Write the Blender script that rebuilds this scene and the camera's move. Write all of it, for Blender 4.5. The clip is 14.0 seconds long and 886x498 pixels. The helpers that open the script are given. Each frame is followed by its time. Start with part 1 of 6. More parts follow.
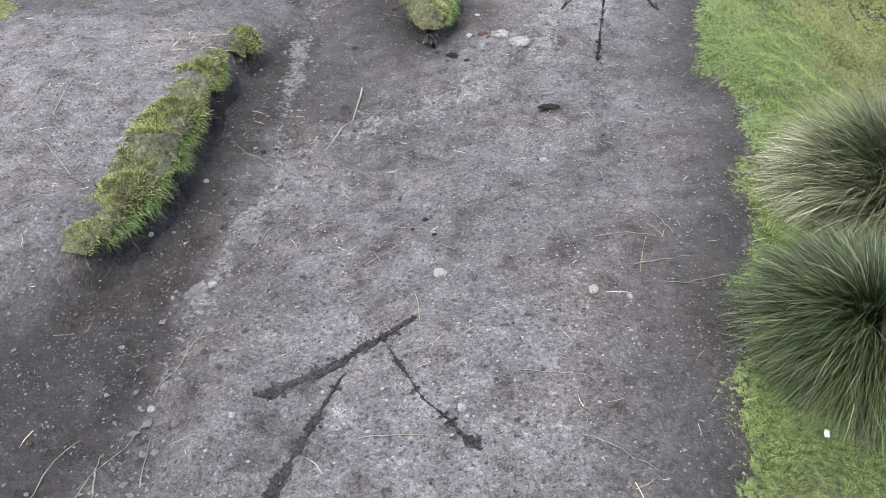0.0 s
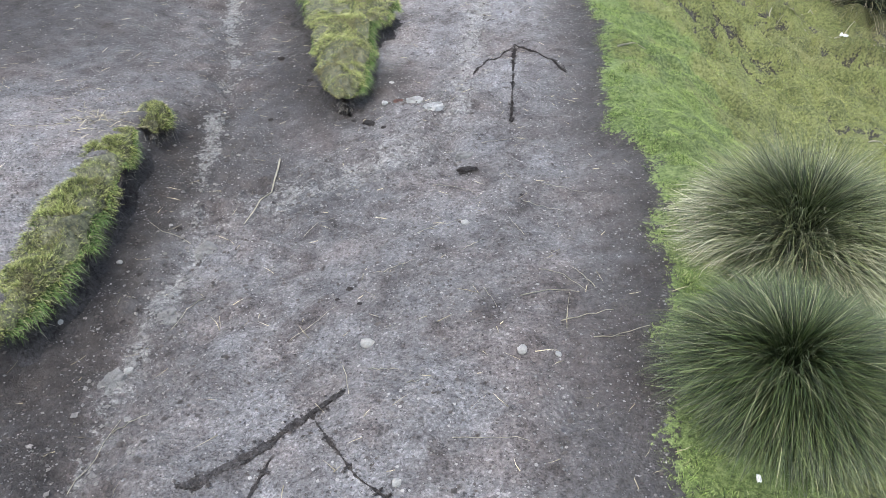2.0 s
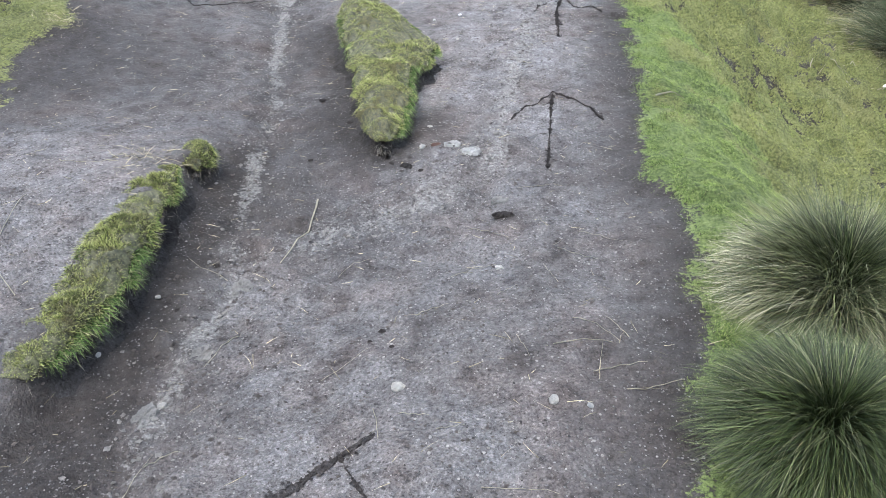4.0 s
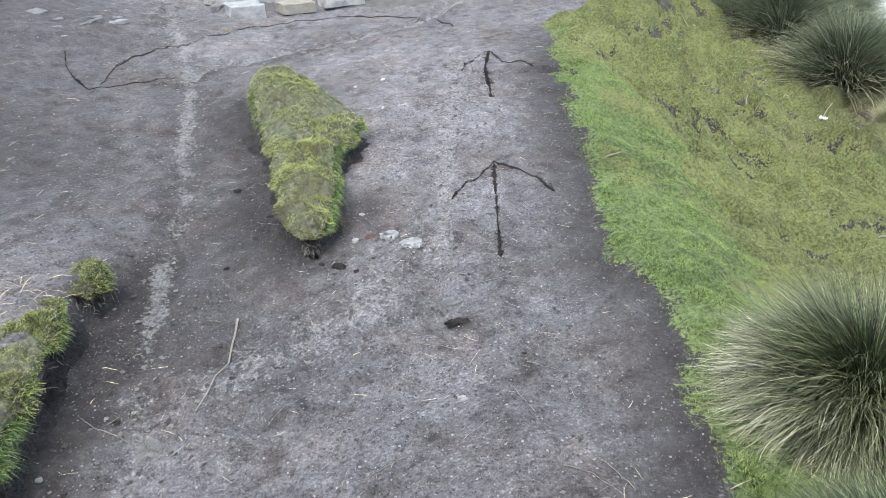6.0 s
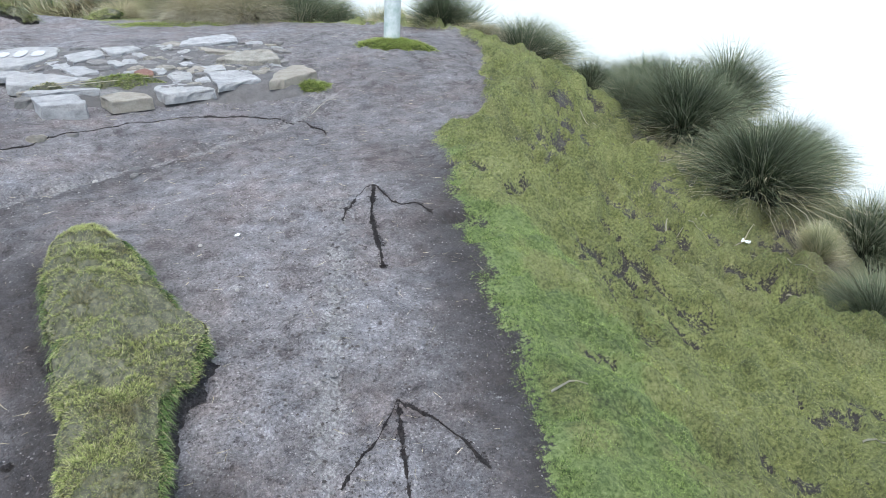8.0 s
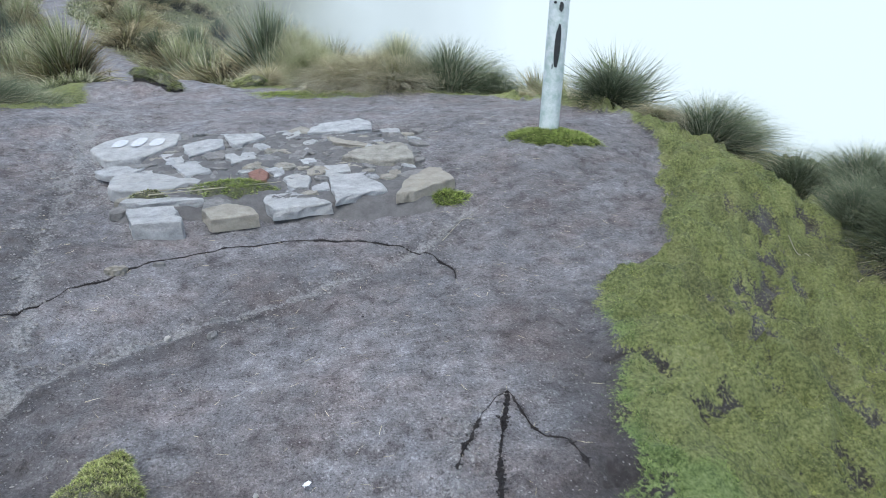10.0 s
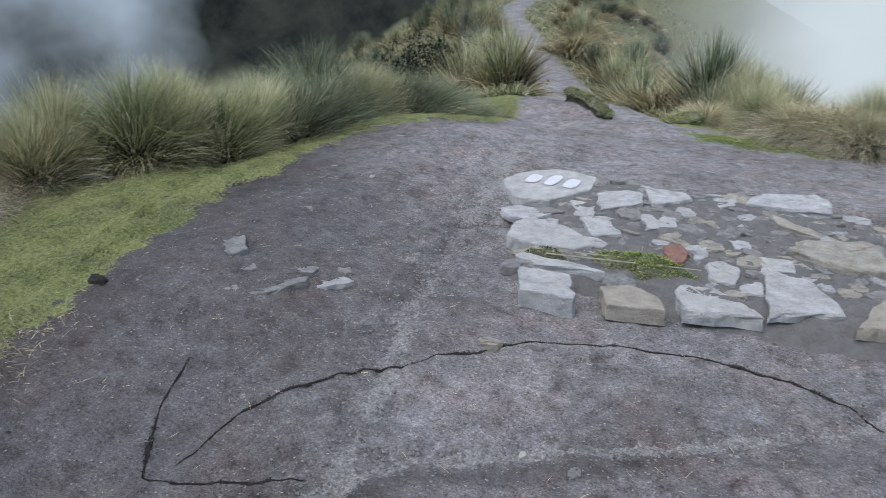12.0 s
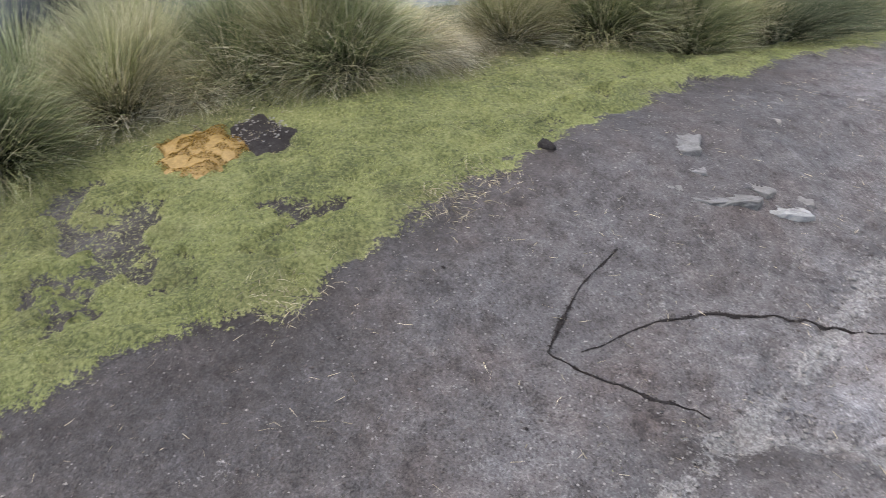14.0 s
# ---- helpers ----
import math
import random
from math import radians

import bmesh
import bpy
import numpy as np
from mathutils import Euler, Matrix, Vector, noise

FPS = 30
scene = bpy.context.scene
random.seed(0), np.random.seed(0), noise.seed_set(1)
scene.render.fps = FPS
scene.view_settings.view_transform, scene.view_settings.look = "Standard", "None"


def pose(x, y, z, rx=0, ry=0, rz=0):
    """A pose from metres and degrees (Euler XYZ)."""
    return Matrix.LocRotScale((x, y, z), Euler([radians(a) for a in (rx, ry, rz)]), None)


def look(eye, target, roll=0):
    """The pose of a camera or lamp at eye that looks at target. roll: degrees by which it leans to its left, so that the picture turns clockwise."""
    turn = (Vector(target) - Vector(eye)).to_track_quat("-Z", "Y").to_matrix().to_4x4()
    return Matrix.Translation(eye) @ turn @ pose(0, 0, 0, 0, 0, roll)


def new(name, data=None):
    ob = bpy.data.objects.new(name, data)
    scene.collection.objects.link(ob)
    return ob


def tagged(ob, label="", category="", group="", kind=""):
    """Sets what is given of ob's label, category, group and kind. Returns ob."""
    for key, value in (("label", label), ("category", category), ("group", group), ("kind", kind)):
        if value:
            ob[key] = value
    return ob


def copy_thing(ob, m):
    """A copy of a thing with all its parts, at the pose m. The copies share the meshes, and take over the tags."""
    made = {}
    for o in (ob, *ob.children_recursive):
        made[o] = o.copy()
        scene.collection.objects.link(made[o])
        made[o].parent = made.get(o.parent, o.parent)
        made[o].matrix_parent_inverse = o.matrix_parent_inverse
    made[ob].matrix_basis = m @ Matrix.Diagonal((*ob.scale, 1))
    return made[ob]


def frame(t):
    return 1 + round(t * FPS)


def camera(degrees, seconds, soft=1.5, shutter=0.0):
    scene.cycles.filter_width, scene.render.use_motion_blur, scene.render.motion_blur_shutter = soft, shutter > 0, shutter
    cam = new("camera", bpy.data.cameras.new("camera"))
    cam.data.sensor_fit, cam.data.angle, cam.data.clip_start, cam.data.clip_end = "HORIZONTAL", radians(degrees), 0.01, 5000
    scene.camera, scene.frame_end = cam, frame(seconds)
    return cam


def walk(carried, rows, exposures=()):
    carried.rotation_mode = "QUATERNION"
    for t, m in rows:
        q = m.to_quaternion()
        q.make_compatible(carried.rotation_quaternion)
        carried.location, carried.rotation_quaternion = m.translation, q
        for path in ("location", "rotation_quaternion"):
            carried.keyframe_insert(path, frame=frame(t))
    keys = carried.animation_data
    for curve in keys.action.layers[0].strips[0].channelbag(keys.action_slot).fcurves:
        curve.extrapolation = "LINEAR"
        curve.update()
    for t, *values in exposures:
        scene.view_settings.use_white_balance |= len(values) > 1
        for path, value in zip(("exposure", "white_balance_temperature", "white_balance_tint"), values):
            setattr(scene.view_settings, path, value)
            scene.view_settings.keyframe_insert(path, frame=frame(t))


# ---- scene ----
cam = camera(60.1, 14.0, soft=0.7, shutter=0.12)
PATH = [
    (0, (0.314, -0.151, 1.449), (0.141, 1.391, 0.187), -0.8),
    (0.5, (0.294, -0.141, 1.460), (0.231, 1.435, 0.231), 0.2),
    (1, (0.313, -0.133, 1.463), (0.245, 1.487, 0.293), 0.7),
    (1.5, (0.324, -0.125, 1.463), (0.410, 1.487, 0.283), 4.2),
    (2, (0.324, -0.128, 1.451), (0.333, 1.518, 0.315), -0.2),
    (2.2, (0.323, -0.138, 1.462), (0.331, 1.515, 0.336), -0.8),
    (4.3, (0.320, -0.124, 1.471), (0.237, 1.579, 0.425), -0.1),
    (4.5, (0.315, -0.123, 1.478), (0.284, 1.581, 0.432), 0.4),
    (5, (0.279, -0.041, 1.495), (0.283, 1.633, 0.402), -1.2),
    (5.5, (0.270, 0.085, 1.486), (0.392, 1.824, 0.507), -2.8),
    (6, (0.295, 0.369, 1.456), (0.381, 2.122, 0.496), -2.7),
    (6.5, (0.369, 0.633, 1.521), (0.547, 2.385, 0.573), -3.9),
    (7, (0.321, 1.040, 1.513), (0.671, 2.775, 0.583), 0.9),
    (7.2, (0.332, 1.176, 1.548), (0.748, 2.907, 0.636), -0.0),
    (9.3, (0.485, 2.542, 1.705), (0.878, 4.295, 0.827), 2.5),
    (9.5, (0.535, 2.693, 1.698), (0.860, 4.451, 0.801), 1.2),
    (10, (0.608, 3.050, 1.851), (0.658, 4.875, 1.035), -0.9),
    (10.5, (0.607, 3.236, 1.838), (0.496, 5.085, 1.085), -0.3),
    (11, (0.493, 3.535, 1.882), (0.272, 5.378, 1.137), -0.2),
    (11.5, (0.399, 3.785, 1.867), (-0.092, 5.576, 1.124), -1.1),
    (12, (0.298, 3.981, 1.910), (-0.606, 5.582, 1.123), 0.2),
    (12.5, (0.090, 4.033, 1.835), (-1.066, 5.401, 0.945), 0.9),
    (13, (0.006, 4.058, 1.825), (-1.285, 5.193, 0.802), -0.8),
    (13.5, (0.054, 4.120, 1.857), (-1.274, 5.173, 0.797), -2.3),
    (14, (-0.029, 4.003, 1.770), (-1.532, 4.829, 0.740), 1.6),
]
walk(cam, [(t, look(eye, target, roll)) for t, eye, target, roll in PATH],
     exposures=[(0, 1.44, 6750, 8), (1.5, 1.44, 6650, 6), (5, 1.44, 6550, 6), (6.5, 1.40, 6500, 5), (7.2, 1.27, 6400, 6), (9.3, 0.95, 6150, 3), (10, 0.85, 6100, 4), (11, 0.68, 6150, 6),
                (11.5, 0.63, 6200, 7), (12, 0.70, 6350, 8), (12.5, 0.96, 6600, 9), (13, 1.16, 6900, 9), (14, 1.20, 6950, 11)])

# ---- light ----
world = bpy.data.worlds.new("overcast_sky")
scene.world = world
world.use_nodes = True
wn, wl = world.node_tree.nodes, world.node_tree.links
sky = wn.new("ShaderNodeTexSky")
sky.sky_type, sky.sun_disc = "NISHITA", False
sky.sun_elevation, sky.sun_rotation = radians(68), radians(210)
sky.air_density, sky.dust_density = 1.0, 2.6
wn["Background"].inputs["Strength"].default_value = 0.15
wl.new(sky.outputs["Color"], wn["Background"].inputs["Color"])
sun_data = bpy.data.lights.new("veiled_sun", "SUN")
sun_data.energy, sun_data.angle, sun_data.color = 1.5, radians(50), (0.97, 0.99, 1.0)
sun = new("veiled_sun", sun_data)
sun.matrix_world = look((-4, -7, 20), (0, 0, 0))


# ---- arithmetic ----
def step(a, b, v):
    t = np.clip((v - a) / (b - a), 0, 1)
    return t * t * (3 - 2 * t)


def lattice(i, j, seed):
    v = np.sin(i * 127.1 + j * 311.7 + seed * 74.7) * 43758.5453
    return v - np.floor(v)


def vnoise(x, y, seed=0):
    i, j = np.floor(x), np.floor(y)
    u, v = x - i, y - j
    u, v = u * u * (3 - 2 * u), v * v * (3 - 2 * v)
    a, b = lattice(i, j, seed), lattice(i + 1, j, seed)
    c, d = lattice(i, j + 1, seed), lattice(i + 1, j + 1, seed)
    return (a * (1 - u) + b * u) * (1 - v) + (c * (1 - u) + d * u) * v - 0.5


def fbm(x, y, seed=0, octaves=4):
    return sum(vnoise(x * 2 ** k, y * 2 ** k, seed + k) / 1.8 ** k for k in range(octaves))


def line_distance(x, y, pts):
    best = np.full(np.shape(x), 1e9)
    for (ax, ay), (bx, by) in zip(pts[:-1], pts[1:]):
        dx, dy = bx - ax, by - ay
        t = np.clip(((x - ax) * dx + (y - ay) * dy) / (dx * dx + dy * dy), 0, 1)
        best = np.minimum(best, np.hypot(x - ax - t * dx, y - ay - t * dy))
    return best


# ---- lie of the land ----
MOUNDS = [(0.4, 1.2, 0.5, 0.10), (-0.5, 1.6, 0.5, -0.094), (-0.4, 2.6, 0.6, -0.07), (-0.8, 4.2, 0.6, -0.107), (0.8, 4.7, 0.8, 0.035),
          (-1.1, 5.5, 0.6, -0.042), (-0.4, 6.3, 0.6, -0.088), (0.6, 6.9, 0.6, -0.066), (-2.5, 6.5, 0.6, 0.07), (-1.7, 6.8, 0.5, 0.05),
          (1.6, 9.0, 0.8, 0.076), (3.3, 5.6, 0.6, -0.09), (2.9, 8.6, 0.7, -0.12), (2.2, 6.6, 0.5, -0.04)]
RUT = [(-0.45, 0.4), (-0.52, 1.19), (-0.56, 1.69), (-0.5, 2.03), (-0.58, 2.35), (-0.67, 2.95), (-0.76, 3.75), (-0.92, 4.46), (-1.09, 5.5),
       (-1.2, 5.96), (-1.31, 6.33), (-1.46, 6.7), (-1.7, 7.6), (-2.2, 9.5), (-2.6, 12.0)]
PALE_TRACK = [(0.75, 5.4), (0.61, 4.5), (0.51, 3.87), (0.42, 3.25), (0.38, 2.95), (0.14, 2.59), (-0.28, 2.34)]
WASH = [(0.95, 7.7), (0.5, 7.03), (0.1, 6.73), (-0.24, 6.5), (-0.42, 6.39), (-0.75, 6.15), (-0.97, 5.99), (-1.19, 5.63)]
DROP_Y, DROP_X = [-3, 2, 4.5, 5.5, 6.7, 7.6, 8.7], [1.05, 1.15, 1.2, 1.5, 1.9, 2.2, 2.55]
EDGE_Y = [-3, 0.8, 1.35, 1.75, 2.14, 2.45, 2.76, 3.5, 4.9, 5.8, 6.5, 6.66, 6.8, 7.6, 8.7, 30]
EDGE_X = [0.8, 0.82, 0.89, 1.01, 1.12, 1.15, 1.02, 1.14, 1.27, 1.4, 1.46, 1.6, 1.98, 2.15, 2.45, 8]
LEFT_Y = [-3, 3.0, 3.8, 4.3, 4.7, 5.6, 6.16, 7.07, 7.6, 8.9, 9.9, 11, 12.2, 30]
LEFT_X = [-2.2, -2.05, -2.17, -2.33, -2.26, -2.62, -2.85, -3.05, -3.2, -3.3, -3.15, -3.0, -3.1, -3.1]


def trail_x(y):
    return -2.7 - 0.5 * (y - 12.5) + 0.012 * np.clip(y - 29, 0, 35) ** 2 + 0.10 * np.sin(y * 0.55) + 0.45 * np.exp(-((y - 18) / 4.5) ** 2)


def top_distance(x, y):
    return (np.hypot((x + 0.9) / 3.8, (y - 7.2) / 5.0) - 1) * 3.9


def land(x, y):
    x, y = np.asarray(x, float), np.asarray(y, float)
    w = step(7.2, 8.6, y)
    d = np.maximum((x - np.interp(y, DROP_Y, DROP_X)) * (1 - w) + np.where(y > 7, top_distance(x, y), 0) * w, 0)
    z = 0.05 + 0.05 * step(3, 6, y) - 0.47 * step(0, 1.15, d) - 0.2 * np.maximum(d - 0.9, 0) - 0.5 * np.maximum(d - 2.4, 0) ** 1.2
    z = z - 0.22 * step(9.5, 12.3, y)
    z = z + 0.2 * step(-1.6, -2.7, x) * step(3.2, 5.5, y) * (1 - step(9, 11.5, y))
    z = z - 0.45 * np.maximum(-4.2 - x, 0) ** 1.15 * (1 - w)
    z = z - 0.22 * step(-3.35, -4.2, x) * step(7.4, 8.4, y)
    u = x - trail_x(y)
    r = -0.05 - 1.0 * step(12, 17, y) - 0.012 * np.maximum(y - 17, 0) + 0.0012 * np.clip(y - 32, 0, 40) ** 2 - 0.4 * np.maximum(y - 75, 0)
    r = r - 0.52 * (np.sqrt(np.maximum(u - 0.3, 0) ** 2 + 0.5) - 0.7) * (u > 0.3) - 0.46 * (np.sqrt(np.minimum(u + 0.8, 0) ** 2 + 0.8) - 0.894) * (u < -0.8)
    r = r - 4 * step(12.5, 9.5, y)
    z = 0.5 * (z + r + np.sqrt((z - r) ** 2 + 0.0144))
    for cx, cy, s, a in MOUNDS:
        z = z + a * np.exp(-((x - cx) ** 2 + (y - cy) ** 2) / (2 * s * s))
    # cut bank beside the rut
    z = z + 0.15 * step(-0.80, -0.90, x + 0.05 * vnoise(x * 5, y * 5, 3)) * step(1.15, 1.5, y) * (1 - step(2.5, 3.4, y)) * (0.35 + 0.65 * step(-2.2, -1.0, x))
    return np.maximum(z, -70)


# worn streaks and scrapes in the turf: course, half width
SCRAPES = [([(2.82, 7.95), (2.85, 7.3), (2.45, 6.75), (2.3, 6.1)], 0.13), ([(2.25, 6.35), (2.58, 6.1), (2.8, 5.9)], 0.17), ([(2.36, 5.5), (2.3, 5.1), (2.25, 4.95)], 0.085), ([(2.34, 4.8), (2.3, 4.55)], 0.09),
           ([(2.04, 5.1), (1.95, 4.8)], 0.07), ([(1.85, 5.6), (1.75, 5.5)], 0.07), ([(1.5, 5.8), (1.62, 5.72)], 0.07), ([(1.2, 5.02), (1.42, 4.96)], 0.08), ([(3.15, 6.3), (3.35, 6.7), (3.65, 7.05)], 0.17),
           ([(3.18, 5.32), (3.38, 5.2)], 0.12), ([(2.75, 4.0), (2.98, 3.96)], 0.08), ([(2.2, 3.66), (2.26, 3.56)], 0.05), ([(1.56, 4.02), (1.63, 3.92)], 0.05), 
           ([(2.55, 5.4), (2.75, 5.55)], 0.08), ([(4.0, 6.0), (3.85, 5.75)], 0.16), ([(3.3, 7.9), (3.85, 7.4)], 0.12),
           ([(-3.42, 4.0), (-3.05, 4.16)], 0.10), ([(-2.85, 3.85), (-2.6, 3.9)], 0.06), ([(-2.95, 4.75), (-2.75, 4.95)], 0.05)]


def bare(x, y):
    # torn holes drawn out downhill on the flank, along the rim in the meadow
    torn = 0.85 * fbm(x * 4.2 + y, y * 4.2, 14, 4) + 0.5 * fbm(x * 17, y * 17, 17, 3)
    scrape = np.zeros(np.shape(x))
    for course, half in SCRAPES:
        scrape = np.maximum(scrape, step(1.2, 0.6, line_distance(x, y, course) / (1.4 * half) + 1.9 * torn))
    # moss holds on in tufts inside the scrapes
    scrape = scrape * (1 - 0.8 * step(0.06, 0.2, fbm(x * 13 + y * 5, y * 13, 23, 3)))
    gap = fbm(x * 6 + y * 1.5, y * 1.7, 12, 4) * 0.6 + fbm(x * 22, y * 14, 19, 2) * 0.35
    meadow = step(-2.55, -2.85, x + 0.2 * (y - 5)) * step(2.6, 3.4, y) * (1 - step(9.5, 10.5, y)) * (1 - step(-2.9, -3.5, x + 0.2 * (y - 6)) * 0.6)
    flank = step(1.5, 1.9, x) * step(2.4, 3.2, y) * (1 - step(3.8, 4.8, x)) * (y < 9)
    hollow = 1 - step(0.8, 1.0, np.minimum(np.hypot((x + 3.66) / 0.27, (y - 4.62) / 0.21), np.hypot((x + 3.66) / 0.26, (y - 4.92) / 0.18)))
    hollow = np.maximum(hollow, 1 - step(0.75, 1.05, np.minimum(np.hypot((x + 3.45) / 0.24, (y - 3.98) / 0.12), np.hypot((x + 3.08) / 0.28, (y - 4.2) / 0.12)) + 2.2 * torn)) * 0.62
    worn = step(0.20, 0.36, gap) * np.maximum(0.8 * meadow, 0.5 * flank)
    return np.maximum(np.maximum(0.68 * scrape, worn), hollow)


def turf_cover(x, y):
    wob = 0.10 * fbm(x * 3.1, y * 3.1, 5, 4) + 0.05 * fbm(x * 17, y * 17, 8, 3)
    soft = 0.035 + 0.06 * (1 - step(6.2, 6.6, y))
    right = step(-soft, soft, x - np.interp(y, EDGE_Y, EDGE_X) + wob)
    left = step(-0.09, 0.09, np.interp(y, LEFT_Y, LEFT_X) - x + 1.5 * wob)
    back = step(-0.06, 0.08, np.where(y > 7.5, top_distance(x, y), -1) + wob)
    off_trail = step(0.0, 0.16, np.abs(x - trail_x(y) + 0.5 * wob) - 0.42 - 0.25 * step(26, 16, y) - 0.35 * np.exp(-np.maximum(y - 11.4, 0) / 1.2))
    t = np.maximum(np.maximum(right, left), back)
    t = np.where(y > 11.4, t * off_trail, t)
    return t * (1 - bare(x, y))


def ground(x, y):
    x, y = np.asarray(x, float), np.asarray(y, float)
    t = turf_cover(x, y)
    b = bare(x, y)
    flank = step(1.35, 1.9, x)
    lumps = np.maximum(fbm(x * 2.6, y * 2.6, 21, 3), -0.12) * (0.03 + 0.12 * flank) + flank * step(3.8, 5.4, y) * (0.3 - np.abs(fbm(x * 4.5, y * 4.5, 29, 2))) * 0.26
    lumps = lumps + step(-1.0, 0.5, x) * fbm(x * 6.5, y * 6.5, 24, 2) * 0.04 + fbm(x * 15, y * 15, 27, 2) * 0.022
    # ripples that run along the meadow rim
    lumps = lumps + step(-2.2, -2.6, x) * (y < 11) * fbm(x * 5 + y * 1.3, y * 1.4, 28, 3) * 0.05
    # moss cushions parted by creases
    lumps = lumps + (0.22 - np.abs(fbm(x * 7.5, y * 7.5, 41, 3))) * (0.05 + 0.07 * flank)
    rough = np.clip(np.exp(-(line_distance(x, y, RUT) / 0.22) ** 2) + np.exp(-(line_distance(x, y, PALE_TRACK) / 0.3) ** 2) + 0.5 * np.exp(-(line_distance(x, y, WASH) / 0.15) ** 2), 0, 1)
    soil = fbm(x * 3, y * 3, 31, 3) * 0.03 + fbm(x * 11, y * 11, 35, 3) * (0.018 + 0.022 * rough)
    near = np.exp(-np.maximum(np.hypot(x, y - 6) - 9, 0) / 6)
    rut = -0.022 * np.exp(-(line_distance(x, y, RUT) / 0.09) ** 2)
    scarp = 0.028 * step(-0.08, 0.0, line_distance(x, y, WASH) - 0.1)
    return land(x, y) + near * (t * (0.018 + 0.012 * step(6.2, 6.6, y) + lumps) + (1 - t) * (soil + rut + scarp - 0.02)) - b * (0.035 + 0.06 * np.abs(fbm(x * 12, y * 12, 47, 3)))


# ---- materials ----
def material(name):
    m = bpy.data.materials.new(name)
    m.use_nodes = True
    n = m.node_tree.nodes
    return m, n, m.node_tree.links, n["Principled BSDF"]


def ramp(n, stops):
    r = n.new("ShaderNodeValToRGB")
    e = r.color_ramp.elements
    while len(e) < len(stops):
        e.new(0.5)
    for k, (p, c) in zip(e, stops):
        k.position, k.color = p, (*c, 1)
    return r


def noise_node(n, l, scale, detail=4.0, rough=0.6, source=None):
    k = n.new("ShaderNodeTexNoise")
    k.inputs["Scale"].default_value, k.inputs["Detail"].default_value, k.inputs["Roughness"].default_value = scale, detail, rough
    if source is None:
        source = n.new("ShaderNodeTexCoord").outputs["Object"]
    l.new(source, k.inputs["Vector"])
    return k


def mix_colour(n, l, factor, a, b):
    k = n.new("ShaderNodeMix")
    k.data_type = "RGBA"
    for value, slot in ((factor, 0), (a, 6), (b, 7)):
        if isinstance(value, (int, float)):
            k.inputs[slot].default_value = value
        elif isinstance(value, tuple):
            k.inputs[slot].default_value = (*value, 1)
        else:
            l.new(value, k.inputs[slot])
    return k.outputs[2]


def calc(n, l, op, a, b=0.0, c=0.0):
    k = n.new("ShaderNodeMath")
    k.operation = op
    for i, v in enumerate((a, b, c)):
        if isinstance(v, (int, float)):
            k.inputs[i].default_value = v
        else:
            l.new(v, k.inputs[i])
    return k.outputs[0]


def relief(n, l, p, height, strength, distance):
    b = n.new("ShaderNodeBump")
    b.inputs["Strength"].default_value, b.inputs["Distance"].default_value = strength, distance
    l.new(height, b.inputs["Height"])
    l.new(b.outputs["Normal"], p.inputs["Normal"])


def tinted(n, l, a, b):
    k = n.new("ShaderNodeMix")
    k.data_type, k.blend_type = "RGBA", "MULTIPLY"
    k.inputs[0].default_value = 1.0
    l.new(a, k.inputs[6])
    l.new(b, k.inputs[7])
    return k.outputs[2]


